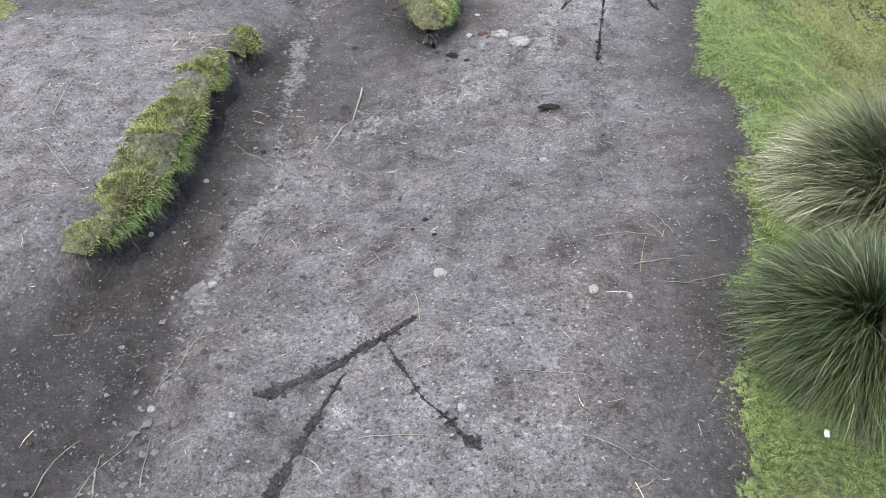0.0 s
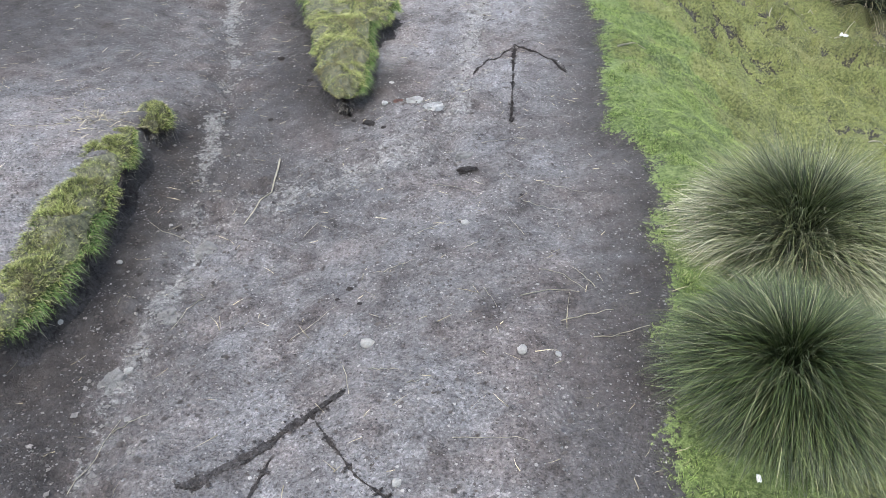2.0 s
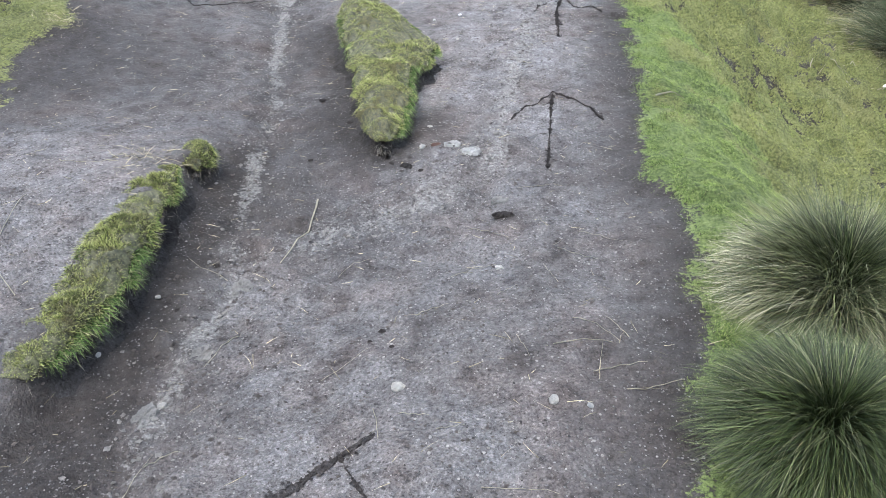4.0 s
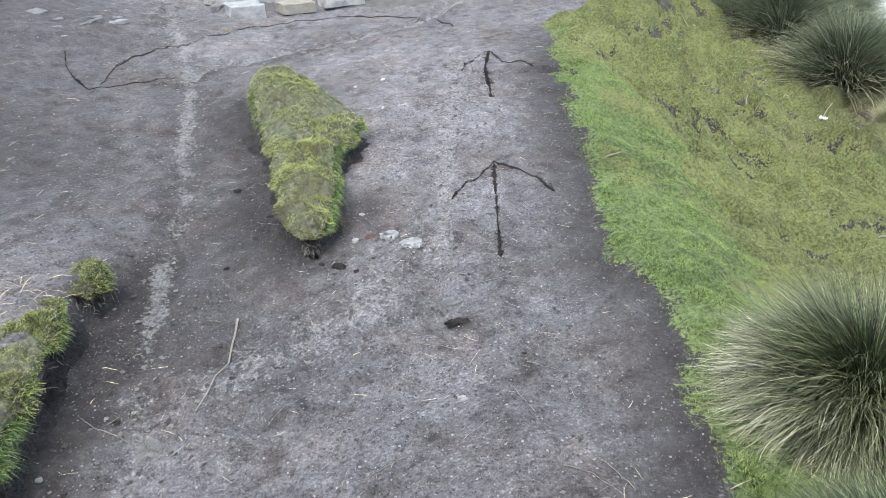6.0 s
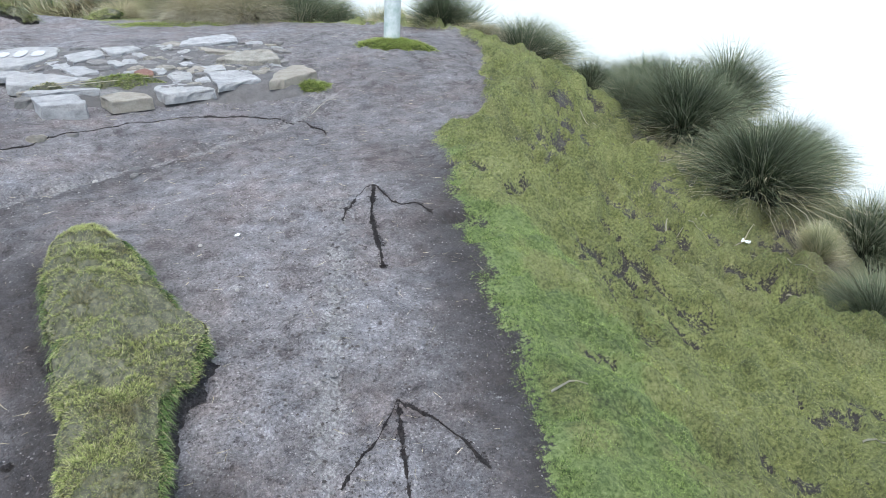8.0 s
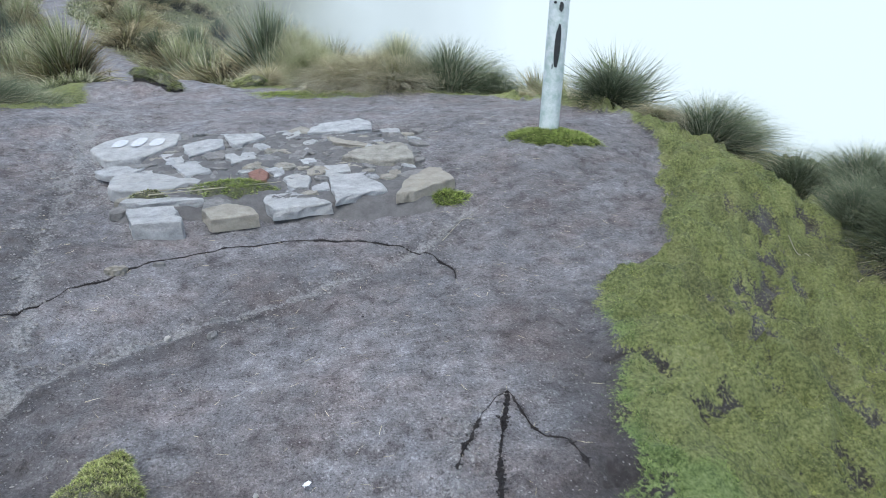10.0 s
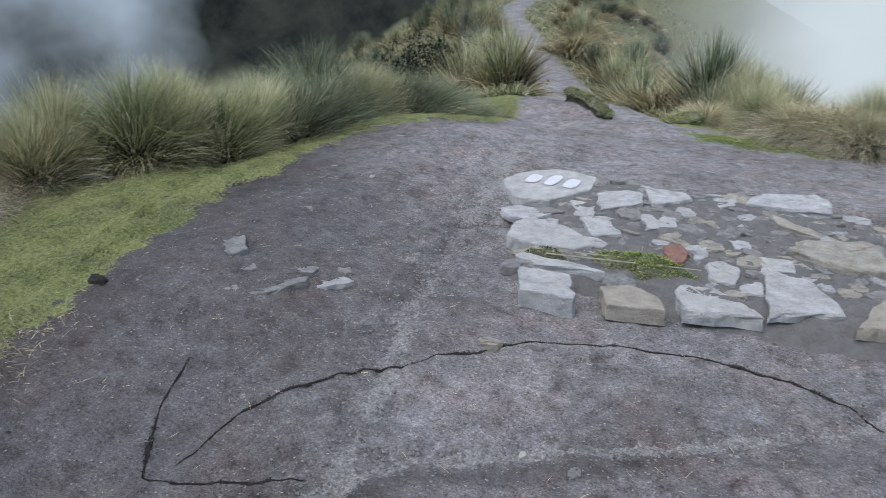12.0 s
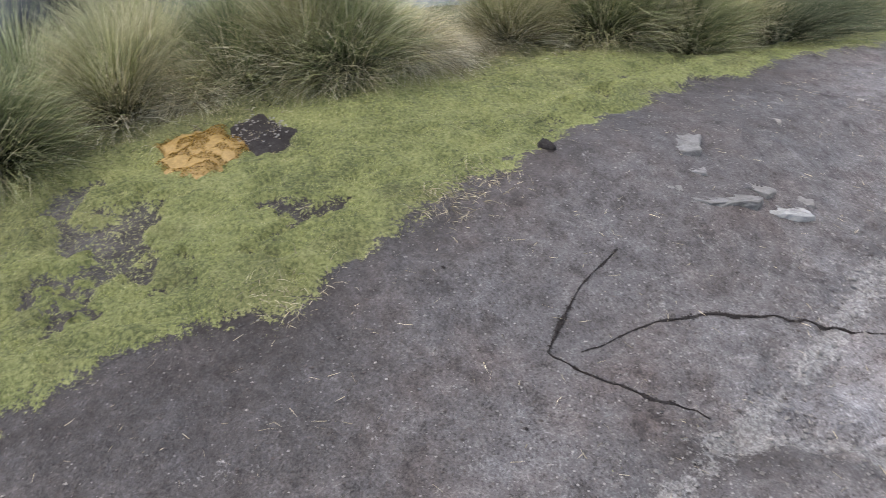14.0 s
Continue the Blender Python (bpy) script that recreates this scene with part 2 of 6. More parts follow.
def soil_colour(n, l, pos):
    broad = noise_node(n, l, 1.3, 5, 0.6, pos)
    mid = noise_node(n, l, 11, 5, 0.7, pos)
    fine = noise_node(n, l, 95, 3, 0.65, pos)
    grit = noise_node(n, l, 240, 2, 0.6, pos)
    grains = []
    for scale in (110, 260):
        v = n.new("ShaderNodeTexVoronoi")
        v.inputs["Scale"].default_value = scale
        l.new(pos, v.inputs["Vector"])
        sep = n.new("ShaderNodeSeparateColor")
        l.new(v.outputs["Color"], sep.inputs["Color"])
        grains.append(sep.outputs[0])
    tone = calc(n, l, "ADD", calc(n, l, "MULTIPLY", mid.outputs["Fac"], 0.34), calc(n, l, "MULTIPLY", fine.outputs["Fac"], 0.32))
    tone = calc(n, l, "ADD", tone, calc(n, l, "MULTIPLY", grit.outputs["Fac"], 0.14))
    tone = calc(n, l, "ADD", tone, calc(n, l, "ADD", calc(n, l, "MULTIPLY", grains[0], 0.09), calc(n, l, "MULTIPLY", grains[1], 0.11)))
    r = ramp(n, [(0.38, (0.055, 0.050, 0.050)), (0.45, (0.118, 0.110, 0.111)), (0.55, (0.172, 0.163, 0.165)), (0.67, (0.32, 0.308, 0.31))])
    l.new(tone, r.inputs["Fac"])
    shade = ramp(n, [(0.34, (0.74, 0.71, 0.695)), (0.5, (1.0, 0.995, 0.99)), (0.66, (1.17, 1.17, 1.17))])
    l.new(broad.outputs["Fac"], shade.inputs["Fac"])
    smudge = ramp(n, [(0.34, (0.58, 0.54, 0.525)), (0.45, (0.94, 0.925, 0.915)), (0.57, (1.04, 1.04, 1.04)), (0.70, (1.15, 1.15, 1.15))])
    l.new(noise_node(n, l, 5.5, 9, 0.74, pos).outputs["Fac"], smudge.inputs["Fac"])
    # reddish and bluish earths, in patches of a hand to a pace
    earth = ramp(n, [(0.38, (0.97, 0.995, 1.02)), (0.50, (1.0, 1.0, 1.0)), (0.64, (1.06, 0.98, 0.95))])
    l.new(noise_node(n, l, 2.4, 6, 0.65, pos).outputs["Fac"], earth.inputs["Fac"])
    col = tinted(n, l, tinted(n, l, tinted(n, l, r.outputs["Color"], shade.outputs["Color"]), smudge.outputs["Color"]), earth.outputs["Color"])
    # small dark pits and crumbs
    pit = ramp(n, [(0.33, (1, 1, 1)), (0.41, (0, 0, 0))])
    l.new(noise_node(n, l, 52, 4, 0.72, pos).outputs["Fac"], pit.inputs["Fac"])
    col = mix_colour(n, l, calc(n, l, "MULTIPLY", pit.outputs["Color"], 0.8), col, (0.032, 0.028, 0.027))
    return col, fine, grit


def ground_material():
    m, n, l, p = material("trampled_soil_and_turf")
    pos = n.new("ShaderNodeTexCoord").outputs["Object"]
    col, fine, grit = soil_colour(n, l, pos)
    attr = {}
    for key in ("turf", "pale", "damp_shade", "dry", "trodden", "lush"):
        a = n.new("ShaderNodeAttribute")
        a.attribute_name = key
        attr[key] = a.outputs["Fac"]
    # dry, trodden soil is lighter
    packed = calc(n, l, "ADD", calc(n, l, "MULTIPLY", attr["trodden"], calc(n, l, "ADD", calc(n, l, "MULTIPLY", noise_node(n, l, 3.5, 5, 0.7, pos).outputs["Fac"], 0.7), 0.05)), 1.0)
    bright = n.new("ShaderNodeHueSaturation")
    l.new(col, bright.inputs["Color"])
    l.new(packed, bright.inputs["Value"])
    col = bright.outputs["Color"]
    crumble = noise_node(n, l, 34, 5, 0.8, pos)
    # one dark tint for moist soil and for shade painted into gully and scarp
    damp_shade = calc(n, l, "MULTIPLY", attr["damp_shade"], calc(n, l, "ADD", calc(n, l, "MULTIPLY", crumble.outputs["Fac"], 1.0), 0.38))
    col = mix_colour(n, l, damp_shade, col, (0.028, 0.023, 0.021))
    patch = ramp(n, [(0.42, (0, 0, 0)), (0.66, (1, 1, 1))])
    l.new(calc(n, l, "ADD", attr["pale"], calc(n, l, "ADD", calc(n, l, "MULTIPLY", calc(n, l, "SUBTRACT", crumble.outputs["Fac"], 0.5), 2.6), calc(n, l, "MULTIPLY", calc(n, l, "SUBTRACT", noise_node(n, l, 5, 4, 0.6, pos).outputs["Fac"], 0.5), 1.4))), patch.inputs["Fac"])
    grain = ramp(n, [(0.38, (0.20, 0.19, 0.185)), (0.5, (0.34, 0.33, 0.32)), (0.62, (0.52, 0.51, 0.49))])
    l.new(fine.outputs["Fac"], grain.inputs["Fac"])
    col = mix_colour(n, l, calc(n, l, "MULTIPLY", patch.outputs["Color"], 0.52), col, grain.outputs["Color"])
    # scattered light grit
    v = n.new("ShaderNodeTexVoronoi")
    v.inputs["Scale"].default_value = 70
    l.new(pos, v.inputs["Vector"])
    sep = n.new("ShaderNodeSeparateColor")
    l.new(v.outputs["Color"], sep.inputs["Color"])
    speck = calc(n, l, "MULTIPLY", calc(n, l, "GREATER_THAN", sep.outputs[0], 0.955), calc(n, l, "LESS_THAN", v.outputs["Distance"], 0.30))
    col = mix_colour(n, l, calc(n, l, "MULTIPLY", speck, calc(n, l, "SUBTRACT", 0.7, calc(n, l, "MULTIPLY", attr["damp_shade"], 0.5))), col, (0.40, 0.38, 0.36))
    # moss and short grass
    g1 = noise_node(n, l, 3.2, 5, 0.6, pos)
    g2 = noise_node(n, l, 60, 6, 0.75, pos)
    gt = calc(n, l, "ADD", calc(n, l, "MULTIPLY", g1.outputs["Fac"], 0.30), calc(n, l, "MULTIPLY", g2.outputs["Fac"], 0.72))
    gr = ramp(n, [(0.34, (0.03, 0.033, 0.016)), (0.45, (0.115, 0.13, 0.045)), (0.54, (0.225, 0.245, 0.085)), (0.67, (0.38, 0.375, 0.18))])
    l.new(gt, gr.inputs["Fac"])
    straw = ramp(n, [(0.40, (0.05, 0.042, 0.024)), (0.55, (0.13, 0.115, 0.062)), (0.7, (0.27, 0.24, 0.14))])
    l.new(gt, straw.inputs["Fac"])
    green = ramp(n, [(0.34, (0.025, 0.034, 0.014)), (0.45, (0.088, 0.125, 0.038)), (0.54, (0.175, 0.235, 0.076)), (0.67, (0.31, 0.37, 0.16))])
    l.new(gt, green.inputs["Fac"])
    grass = mix_colour(n, l, attr["dry"], gr.outputs["Color"], straw.outputs["Color"])
    grass = mix_colour(n, l, attr["lush"], grass, green.outputs["Color"])
    edge = calc(n, l, "ADD", attr["turf"], calc(n, l, "MULTIPLY", calc(n, l, "SUBTRACT", g2.outputs["Fac"], 0.5), 2.4))
    er = ramp(n, [(0.42, (0, 0, 0)), (0.58, (1, 1, 1))])
    l.new(edge, er.inputs["Fac"])
    l.new(mix_colour(n, l, er.outputs["Color"], col, grass), p.inputs["Base Color"])
    p.inputs["Roughness"].default_value = 0.72
    p.inputs["Specular IOR Level"].default_value = 0.3
    h = calc(n, l, "ADD", calc(n, l, "MULTIPLY", fine.outputs["Fac"], 1.0), calc(n, l, "MULTIPLY", grit.outputs["Fac"], 0.4))
    h = calc(n, l, "ADD", h, calc(n, l, "MULTIPLY", calc(n, l, "MULTIPLY", g2.outputs["Fac"], attr["turf"]), 2.0))
    h = calc(n, l, "ADD", h, calc(n, l, "MULTIPLY", crumble.outputs["Fac"], calc(n, l, "ADD", calc(n, l, "MULTIPLY", attr["pale"], 1.6), 0.5)))
    relief(n, l, p, h, 1.0, 0.014)
    return m


def earth_material(name="dark_eroded_earth", wet=0.55, rough=0.95, gloss=0.2):
    m, n, l, p = material(name)
    pos = n.new("ShaderNodeTexCoord").outputs["Object"]
    col, fine, grit = soil_colour(n, l, pos)
    l.new(mix_colour(n, l, wet, col, (0.028, 0.022, 0.02)), p.inputs["Base Color"])
    p.inputs["Roughness"].default_value = rough
    p.inputs["Specular IOR Level"].default_value = gloss
    relief(n, l, p, calc(n, l, "ADD", fine.outputs["Fac"], grit.outputs["Fac"]), 1.0, 0.03)
    return m


def blade_material(name, root, mid, tip, dry, dry_share=0.3, through_light=0.4, blot=None, shade_to=0.2, vary=1.3, rough=0.7):
    m, n, l, p = material(name)
    a = n.new("ShaderNodeAttribute")
    a.attribute_name = "along"
    # dark root end: shade deep among the blades, put into their colour
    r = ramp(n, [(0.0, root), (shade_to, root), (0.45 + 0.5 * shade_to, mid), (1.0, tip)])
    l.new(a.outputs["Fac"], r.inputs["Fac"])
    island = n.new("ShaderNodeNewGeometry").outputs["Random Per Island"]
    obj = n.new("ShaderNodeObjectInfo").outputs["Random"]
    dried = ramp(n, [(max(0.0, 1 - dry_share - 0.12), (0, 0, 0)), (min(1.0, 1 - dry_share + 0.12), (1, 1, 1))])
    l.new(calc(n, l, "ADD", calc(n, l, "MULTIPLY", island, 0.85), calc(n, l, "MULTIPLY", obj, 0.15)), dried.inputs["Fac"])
    # dried blades get the same painted shade at the root
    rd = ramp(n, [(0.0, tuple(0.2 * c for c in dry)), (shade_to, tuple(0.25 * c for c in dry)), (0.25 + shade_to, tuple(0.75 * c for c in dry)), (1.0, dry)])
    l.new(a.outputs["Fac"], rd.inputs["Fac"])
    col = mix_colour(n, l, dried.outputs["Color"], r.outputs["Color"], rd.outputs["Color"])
    if blot:
        pos = n.new("ShaderNodeTexCoord").outputs["Object"]
        for scale, lo, hi, tone in blot:
            br = ramp(n, [(lo, (0, 0, 0)), (hi, (1, 1, 1))])
            l.new(noise_node(n, l, scale, 5, 0.65, pos).outputs["Fac"], br.inputs["Fac"])
            col = mix_colour(n, l, calc(n, l, "MULTIPLY", br.outputs["Color"], 0.8), col, tone)
    h = n.new("ShaderNodeHueSaturation")
    l.new(col, h.inputs["Color"])
    l.new(calc(n, l, "ADD", calc(n, l, "MULTIPLY", calc(n, l, "FRACT", calc(n, l, "MULTIPLY", island, 37.0)), vary), calc(n, l, "ADD", calc(n, l, "MULTIPLY", obj, 0.5), 0.8 - 0.5 * vary)), h.inputs["Value"])
    l.new(h.outputs["Color"], p.inputs["Base Color"])
    p.inputs["Roughness"].default_value = rough
    p.inputs["Specular IOR Level"].default_value = 0.25 + 0.5 * (0.7 - rough)
    tr = n.new("ShaderNodeBsdfTranslucent")
    l.new(h.outputs["Color"], tr.inputs["Color"])
    mx = n.new("ShaderNodeMixShader")
    mx.inputs["Fac"].default_value = through_light
    l.new(p.outputs["BSDF"], mx.inputs[1])
    l.new(tr.outputs["BSDF"], mx.inputs[2])
    l.new(mx.outputs["Shader"], n["Material Output"].inputs["Surface"])
    return m


def stone_material(name, dark, light, warm, rough=0.85, scale=9.0, vary=0.4):
    m, n, l, p = material(name)
    pos = n.new("ShaderNodeTexCoord").outputs["Object"]
    a, b = noise_node(n, l, scale, 6, 0.65, pos), noise_node(n, l, scale * 9, 5, 0.7, pos)
    t = calc(n, l, "ADD", calc(n, l, "MULTIPLY", a.outputs["Fac"], 0.6), calc(n, l, "MULTIPLY", b.outputs["Fac"], 0.4))
    r = ramp(n, [(0.34, dark), (0.5, tuple(0.5 * (u + v) for u, v in zip(dark, light))), (0.66, light)])
    l.new(t, r.inputs["Fac"])
    obj = n.new("ShaderNodeObjectInfo").outputs["Random"]
    island = n.new("ShaderNodeNewGeometry").outputs["Random Per Island"]
    col = mix_colour(n, l, calc(n, l, "MULTIPLY", obj, 0.5), r.outputs["Color"], warm)
    h = n.new("ShaderNodeHueSaturation")
    l.new(col, h.inputs["Color"])
    l.new(calc(n, l, "ADD", calc(n, l, "MULTIPLY", island, vary), 1 - 0.5 * vary), h.inputs["Value"])
    l.new(h.outputs["Color"], p.inputs["Base Color"])
    p.inputs["Roughness"].default_value = rough
    relief(n, l, p, t, 1.0, 0.045)
    return m


def paint_material(name, colour, worn, scale=14.0, amount=0.5):
    m, n, l, p = material(name)
    k = noise_node(n, l, scale, 6, 0.75)
    r = ramp(n, [(amount - 0.08, colour), (amount + 0.12, worn)])
    l.new(k.outputs["Fac"], r.inputs["Fac"])
    l.new(r.outputs["Color"], p.inputs["Base Color"])
    p.inputs["Roughness"].default_value = 0.6
    relief(n, l, p, k.outputs["Fac"], 0.3, 0.01)
    return m


SOIL = ground_material()
EARTH = earth_material()
GROOVE = earth_material("damp_scratched_soil", 0.78)
WORN_GROOVE = earth_material("worn_scratched_soil", 0.55)
MORTAR = stone_material("earth_and_mortar", (0.05, 0.047, 0.045), (0.23, 0.22, 0.215), (0.15, 0.14, 0.135), 0.95, 17)
# thatch coloured near black for the shade inside a tussock
THATCH_SHADE = paint_material("black_thatch_shade", (0.008, 0.009, 0.006), (0.022, 0.02, 0.013), 40, 0.5)
CRUMB = stone_material("soil_crumbs", (0.04, 0.034, 0.031), (0.15, 0.135, 0.13), (0.12, 0.10, 0.09), 0.95, 30)
GRIT = stone_material("loose_grit", (0.06, 0.056, 0.055), (0.42, 0.40, 0.395), (0.2, 0.185, 0.175), 0.95, 60, 1.7)
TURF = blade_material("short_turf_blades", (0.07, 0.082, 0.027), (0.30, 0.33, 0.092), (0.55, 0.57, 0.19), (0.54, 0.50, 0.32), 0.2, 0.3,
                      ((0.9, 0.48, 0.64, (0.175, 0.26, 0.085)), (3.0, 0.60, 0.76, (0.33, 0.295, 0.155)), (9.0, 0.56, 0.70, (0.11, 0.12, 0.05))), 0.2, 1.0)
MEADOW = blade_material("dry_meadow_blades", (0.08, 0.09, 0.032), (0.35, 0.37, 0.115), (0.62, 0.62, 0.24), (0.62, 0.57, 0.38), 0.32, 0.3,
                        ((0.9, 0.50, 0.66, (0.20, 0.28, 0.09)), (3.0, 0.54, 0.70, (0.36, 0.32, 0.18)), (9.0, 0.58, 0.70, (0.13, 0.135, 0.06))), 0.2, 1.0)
# root colour darkened to paint shaded gaps between the mound's blades
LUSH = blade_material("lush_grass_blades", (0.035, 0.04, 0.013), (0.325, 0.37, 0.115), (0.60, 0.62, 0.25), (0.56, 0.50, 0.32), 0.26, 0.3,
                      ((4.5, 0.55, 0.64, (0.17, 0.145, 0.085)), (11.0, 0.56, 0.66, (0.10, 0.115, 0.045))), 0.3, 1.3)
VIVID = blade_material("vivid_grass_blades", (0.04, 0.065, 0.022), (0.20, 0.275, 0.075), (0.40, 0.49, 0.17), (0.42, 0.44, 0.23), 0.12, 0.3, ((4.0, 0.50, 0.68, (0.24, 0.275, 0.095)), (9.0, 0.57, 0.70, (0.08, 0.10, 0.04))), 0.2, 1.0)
# near tussocks: long near-black roots paint the shade of the hollow heart
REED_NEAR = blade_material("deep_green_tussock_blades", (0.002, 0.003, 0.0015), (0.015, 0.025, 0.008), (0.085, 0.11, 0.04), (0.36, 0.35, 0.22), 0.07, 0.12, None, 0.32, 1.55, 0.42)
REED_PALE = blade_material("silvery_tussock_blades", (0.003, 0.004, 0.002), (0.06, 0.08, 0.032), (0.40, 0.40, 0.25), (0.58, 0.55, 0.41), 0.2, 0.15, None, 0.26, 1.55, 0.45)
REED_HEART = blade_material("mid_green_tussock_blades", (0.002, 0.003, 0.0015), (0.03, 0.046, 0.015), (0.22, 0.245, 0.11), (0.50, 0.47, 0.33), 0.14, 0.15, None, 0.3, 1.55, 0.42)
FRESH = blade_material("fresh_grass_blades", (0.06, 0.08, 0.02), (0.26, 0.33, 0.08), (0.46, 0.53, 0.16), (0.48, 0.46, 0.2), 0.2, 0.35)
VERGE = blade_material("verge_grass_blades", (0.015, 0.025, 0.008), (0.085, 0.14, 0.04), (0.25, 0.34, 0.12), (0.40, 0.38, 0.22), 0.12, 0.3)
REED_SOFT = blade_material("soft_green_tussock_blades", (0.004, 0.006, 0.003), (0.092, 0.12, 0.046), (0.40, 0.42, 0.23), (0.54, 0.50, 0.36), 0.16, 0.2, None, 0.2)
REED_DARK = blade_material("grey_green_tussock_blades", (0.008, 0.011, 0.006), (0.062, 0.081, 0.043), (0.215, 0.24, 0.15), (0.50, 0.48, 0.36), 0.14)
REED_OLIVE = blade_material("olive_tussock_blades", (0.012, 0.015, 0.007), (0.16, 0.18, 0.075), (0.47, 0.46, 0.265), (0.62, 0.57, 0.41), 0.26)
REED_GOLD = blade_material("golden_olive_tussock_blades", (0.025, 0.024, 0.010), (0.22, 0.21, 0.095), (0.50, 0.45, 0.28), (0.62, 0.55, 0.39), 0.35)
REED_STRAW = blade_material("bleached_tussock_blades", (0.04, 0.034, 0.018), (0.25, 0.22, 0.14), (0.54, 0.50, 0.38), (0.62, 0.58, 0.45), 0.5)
ROOTS = blade_material("pale_roots", (0.05, 0.045, 0.04), (0.20, 0.18, 0.16), (0.38, 0.35, 0.31), (0.36, 0.33, 0.28), 0.4)
STRAW = blade_material("dry_straw", (0.34, 0.29, 0.19), (0.46, 0.41, 0.29), (0.52, 0.47, 0.35), (0.5, 0.44, 0.3), 0.3, 0.1)
SLATE = stone_material("grey_field_stone", (0.19, 0.19, 0.192), (0.56, 0.56, 0.56), (0.40, 0.385, 0.36), 0.85, 13.0)
OCHRE = stone_material("ochre_field_stone", (0.13, 0.12, 0.10), (0.43, 0.405, 0.35), (0.36, 0.315, 0.25), 0.85, 13.0)
REDROCK = stone_material("red_brick_stone", (0.15, 0.075, 0.055), (0.29, 0.15, 0.115), (0.25, 0.13, 0.1))
PEBBLE = stone_material("pale_gravel", (0.16, 0.15, 0.145), (0.42, 0.40, 0.38), (0.36, 0.32, 0.28), 0.9, 40)
WHITESTONE = stone_material("white_quartz_pebble", (0.32, 0.31, 0.30), (0.60, 0.59, 0.57), (0.52, 0.48, 0.43), 0.8, 40)
CRUST = stone_material("weathered_bedrock", (0.11, 0.107, 0.105), (0.36, 0.35, 0.34), (0.28, 0.26, 0.24), 0.95, 25)
WHITEWASH = paint_material("worn_white_paint", (0.50, 0.50, 0.52), (0.40, 0.40, 0.41), 35, 0.46)
POST_PAINT = paint_material("weathered_white_green_paint", (0.58, 0.61, 0.60), (0.36, 0.44, 0.40), 11, 0.50)
BLACK_PAINT = paint_material("black_spray_paint", (0.02, 0.021, 0.022), (0.06, 0.065, 0.065), 20, 0.6)
PLASTIC = paint_material("white_litter", (0.78, 0.80, 0.82), (0.60, 0.63, 0.66), 30, 0.6)
ORANGE_MOSS = blade_material("orange_moss", (0.14, 0.08, 0.015), (0.32, 0.20, 0.045), (0.43, 0.29, 0.08), (0.42, 0.30, 0.1), 0.2)
BARK = stone_material("dark_shrub_bark", (0.02, 0.018, 0.015), (0.06, 0.052, 0.045), (0.05, 0.045, 0.04))
SHRUB_LEAF = blade_material("dark_shrub_leaves", (0.010, 0.013, 0.006), (0.020, 0.026, 0.012), (0.036, 0.043, 0.022), (0.05, 0.047, 0.026), 0.2)


# ---- mesh helpers ----
def raw_mesh(name, verts, tris, mat, along=None, smooth=False):
    me = bpy.data.meshes.new(name)
    me.vertices.add(len(verts))
    me.vertices.foreach_set("co", np.asarray(verts, np.float32).ravel())
    me.loops.add(len(tris) * 3)
    me.loops.foreach_set("vertex_index", np.asarray(tris, np.int32).ravel())
    me.polygons.add(len(tris))
    me.polygons.foreach_set("loop_start", np.arange(0, len(tris) * 3, 3, dtype=np.int32))
    if along is not None:
        a = me.attributes.new("along", "FLOAT", "POINT")
        a.data.foreach_set("value", np.asarray(along, np.float32).ravel())
    me.update(calc_edges=True)
    me.polygons.foreach_set("use_smooth", np.full(len(tris), smooth))
    me.materials.append(mat)
    return me


def part_mesh(name, me, parent, label=""):
    ob = new(name, me)
    ob.parent = parent
    return tagged(ob, label)


def part(name, bm, mat, parent, label="", smooth=False):
    me = bpy.data.meshes.new(name)
    bm.to_mesh(me)
    bm.free()
    me.polygons.foreach_set("use_smooth", np.full(len(me.polygons), smooth))
    me.materials.append(mat)
    ob = new(name, me)
    if parent is not None:
        ob.parent = parent
    return tagged(ob, label)


def thing(name, at, label, category, group=""):
    ob = new(name)
    ob.location = at
    ob.empty_display_size = 0.05
    return tagged(ob, label, category, group)


def blades(name, mat, base, way, length, width, droop, seg, rng):
    n = len(base)
    way = way / np.linalg.norm(way, axis=1)[:, None]
    side = np.cross(way, rng.normal(size=(n, 3)))
    side /= np.linalg.norm(side, axis=1)[:, None] + 1e-9
    bend = np.cross(way, (0.0, 0.0, 1.0)) * (length * rng.normal(0, 0.2, n))[:, None] if seg > 1 else 0.0
    rows, along = [], []
    for k in range(seg + 1):
        s = k / seg
        c = base + way * (length * s)[:, None] + bend * (s * s)
        c[:, 2] -= droop * length * s * s
        w = (0.5 * width * (1 - s ** 1.6))[:, None] * side
        if k < seg:
            rows += [c - w, c + w]
            along += [np.full(n, s)] * 2
        else:
            rows.append(c)
            along.append(np.ones(n))
    per = 2 * seg + 1
    verts = np.stack(rows, 1).reshape(-1, 3)
    pattern = []
    for k in range(seg - 1):
        a = 2 * k
        pattern += [(a, a + 1, a + 3), (a, a + 3, a + 2)]
    pattern.append((2 * seg - 2, 2 * seg - 1, 2 * seg))
    tris = (np.arange(n)[:, None, None] * per + np.array(pattern)[None]).reshape(-1, 3)
    return raw_mesh(name, verts, tris, mat, np.stack(along, 1))


def outward(rng, n, lean_low, lean_high, bias=1.0):
    az = rng.uniform(0, 2 * np.pi, n)
    lean = np.radians(lean_low + (lean_high - lean_low) * rng.uniform(0, 1, n) ** bias)
    return np.stack([np.cos(az) * np.sin(lean), np.sin(az) * np.sin(lean), np.cos(lean)], 1), az


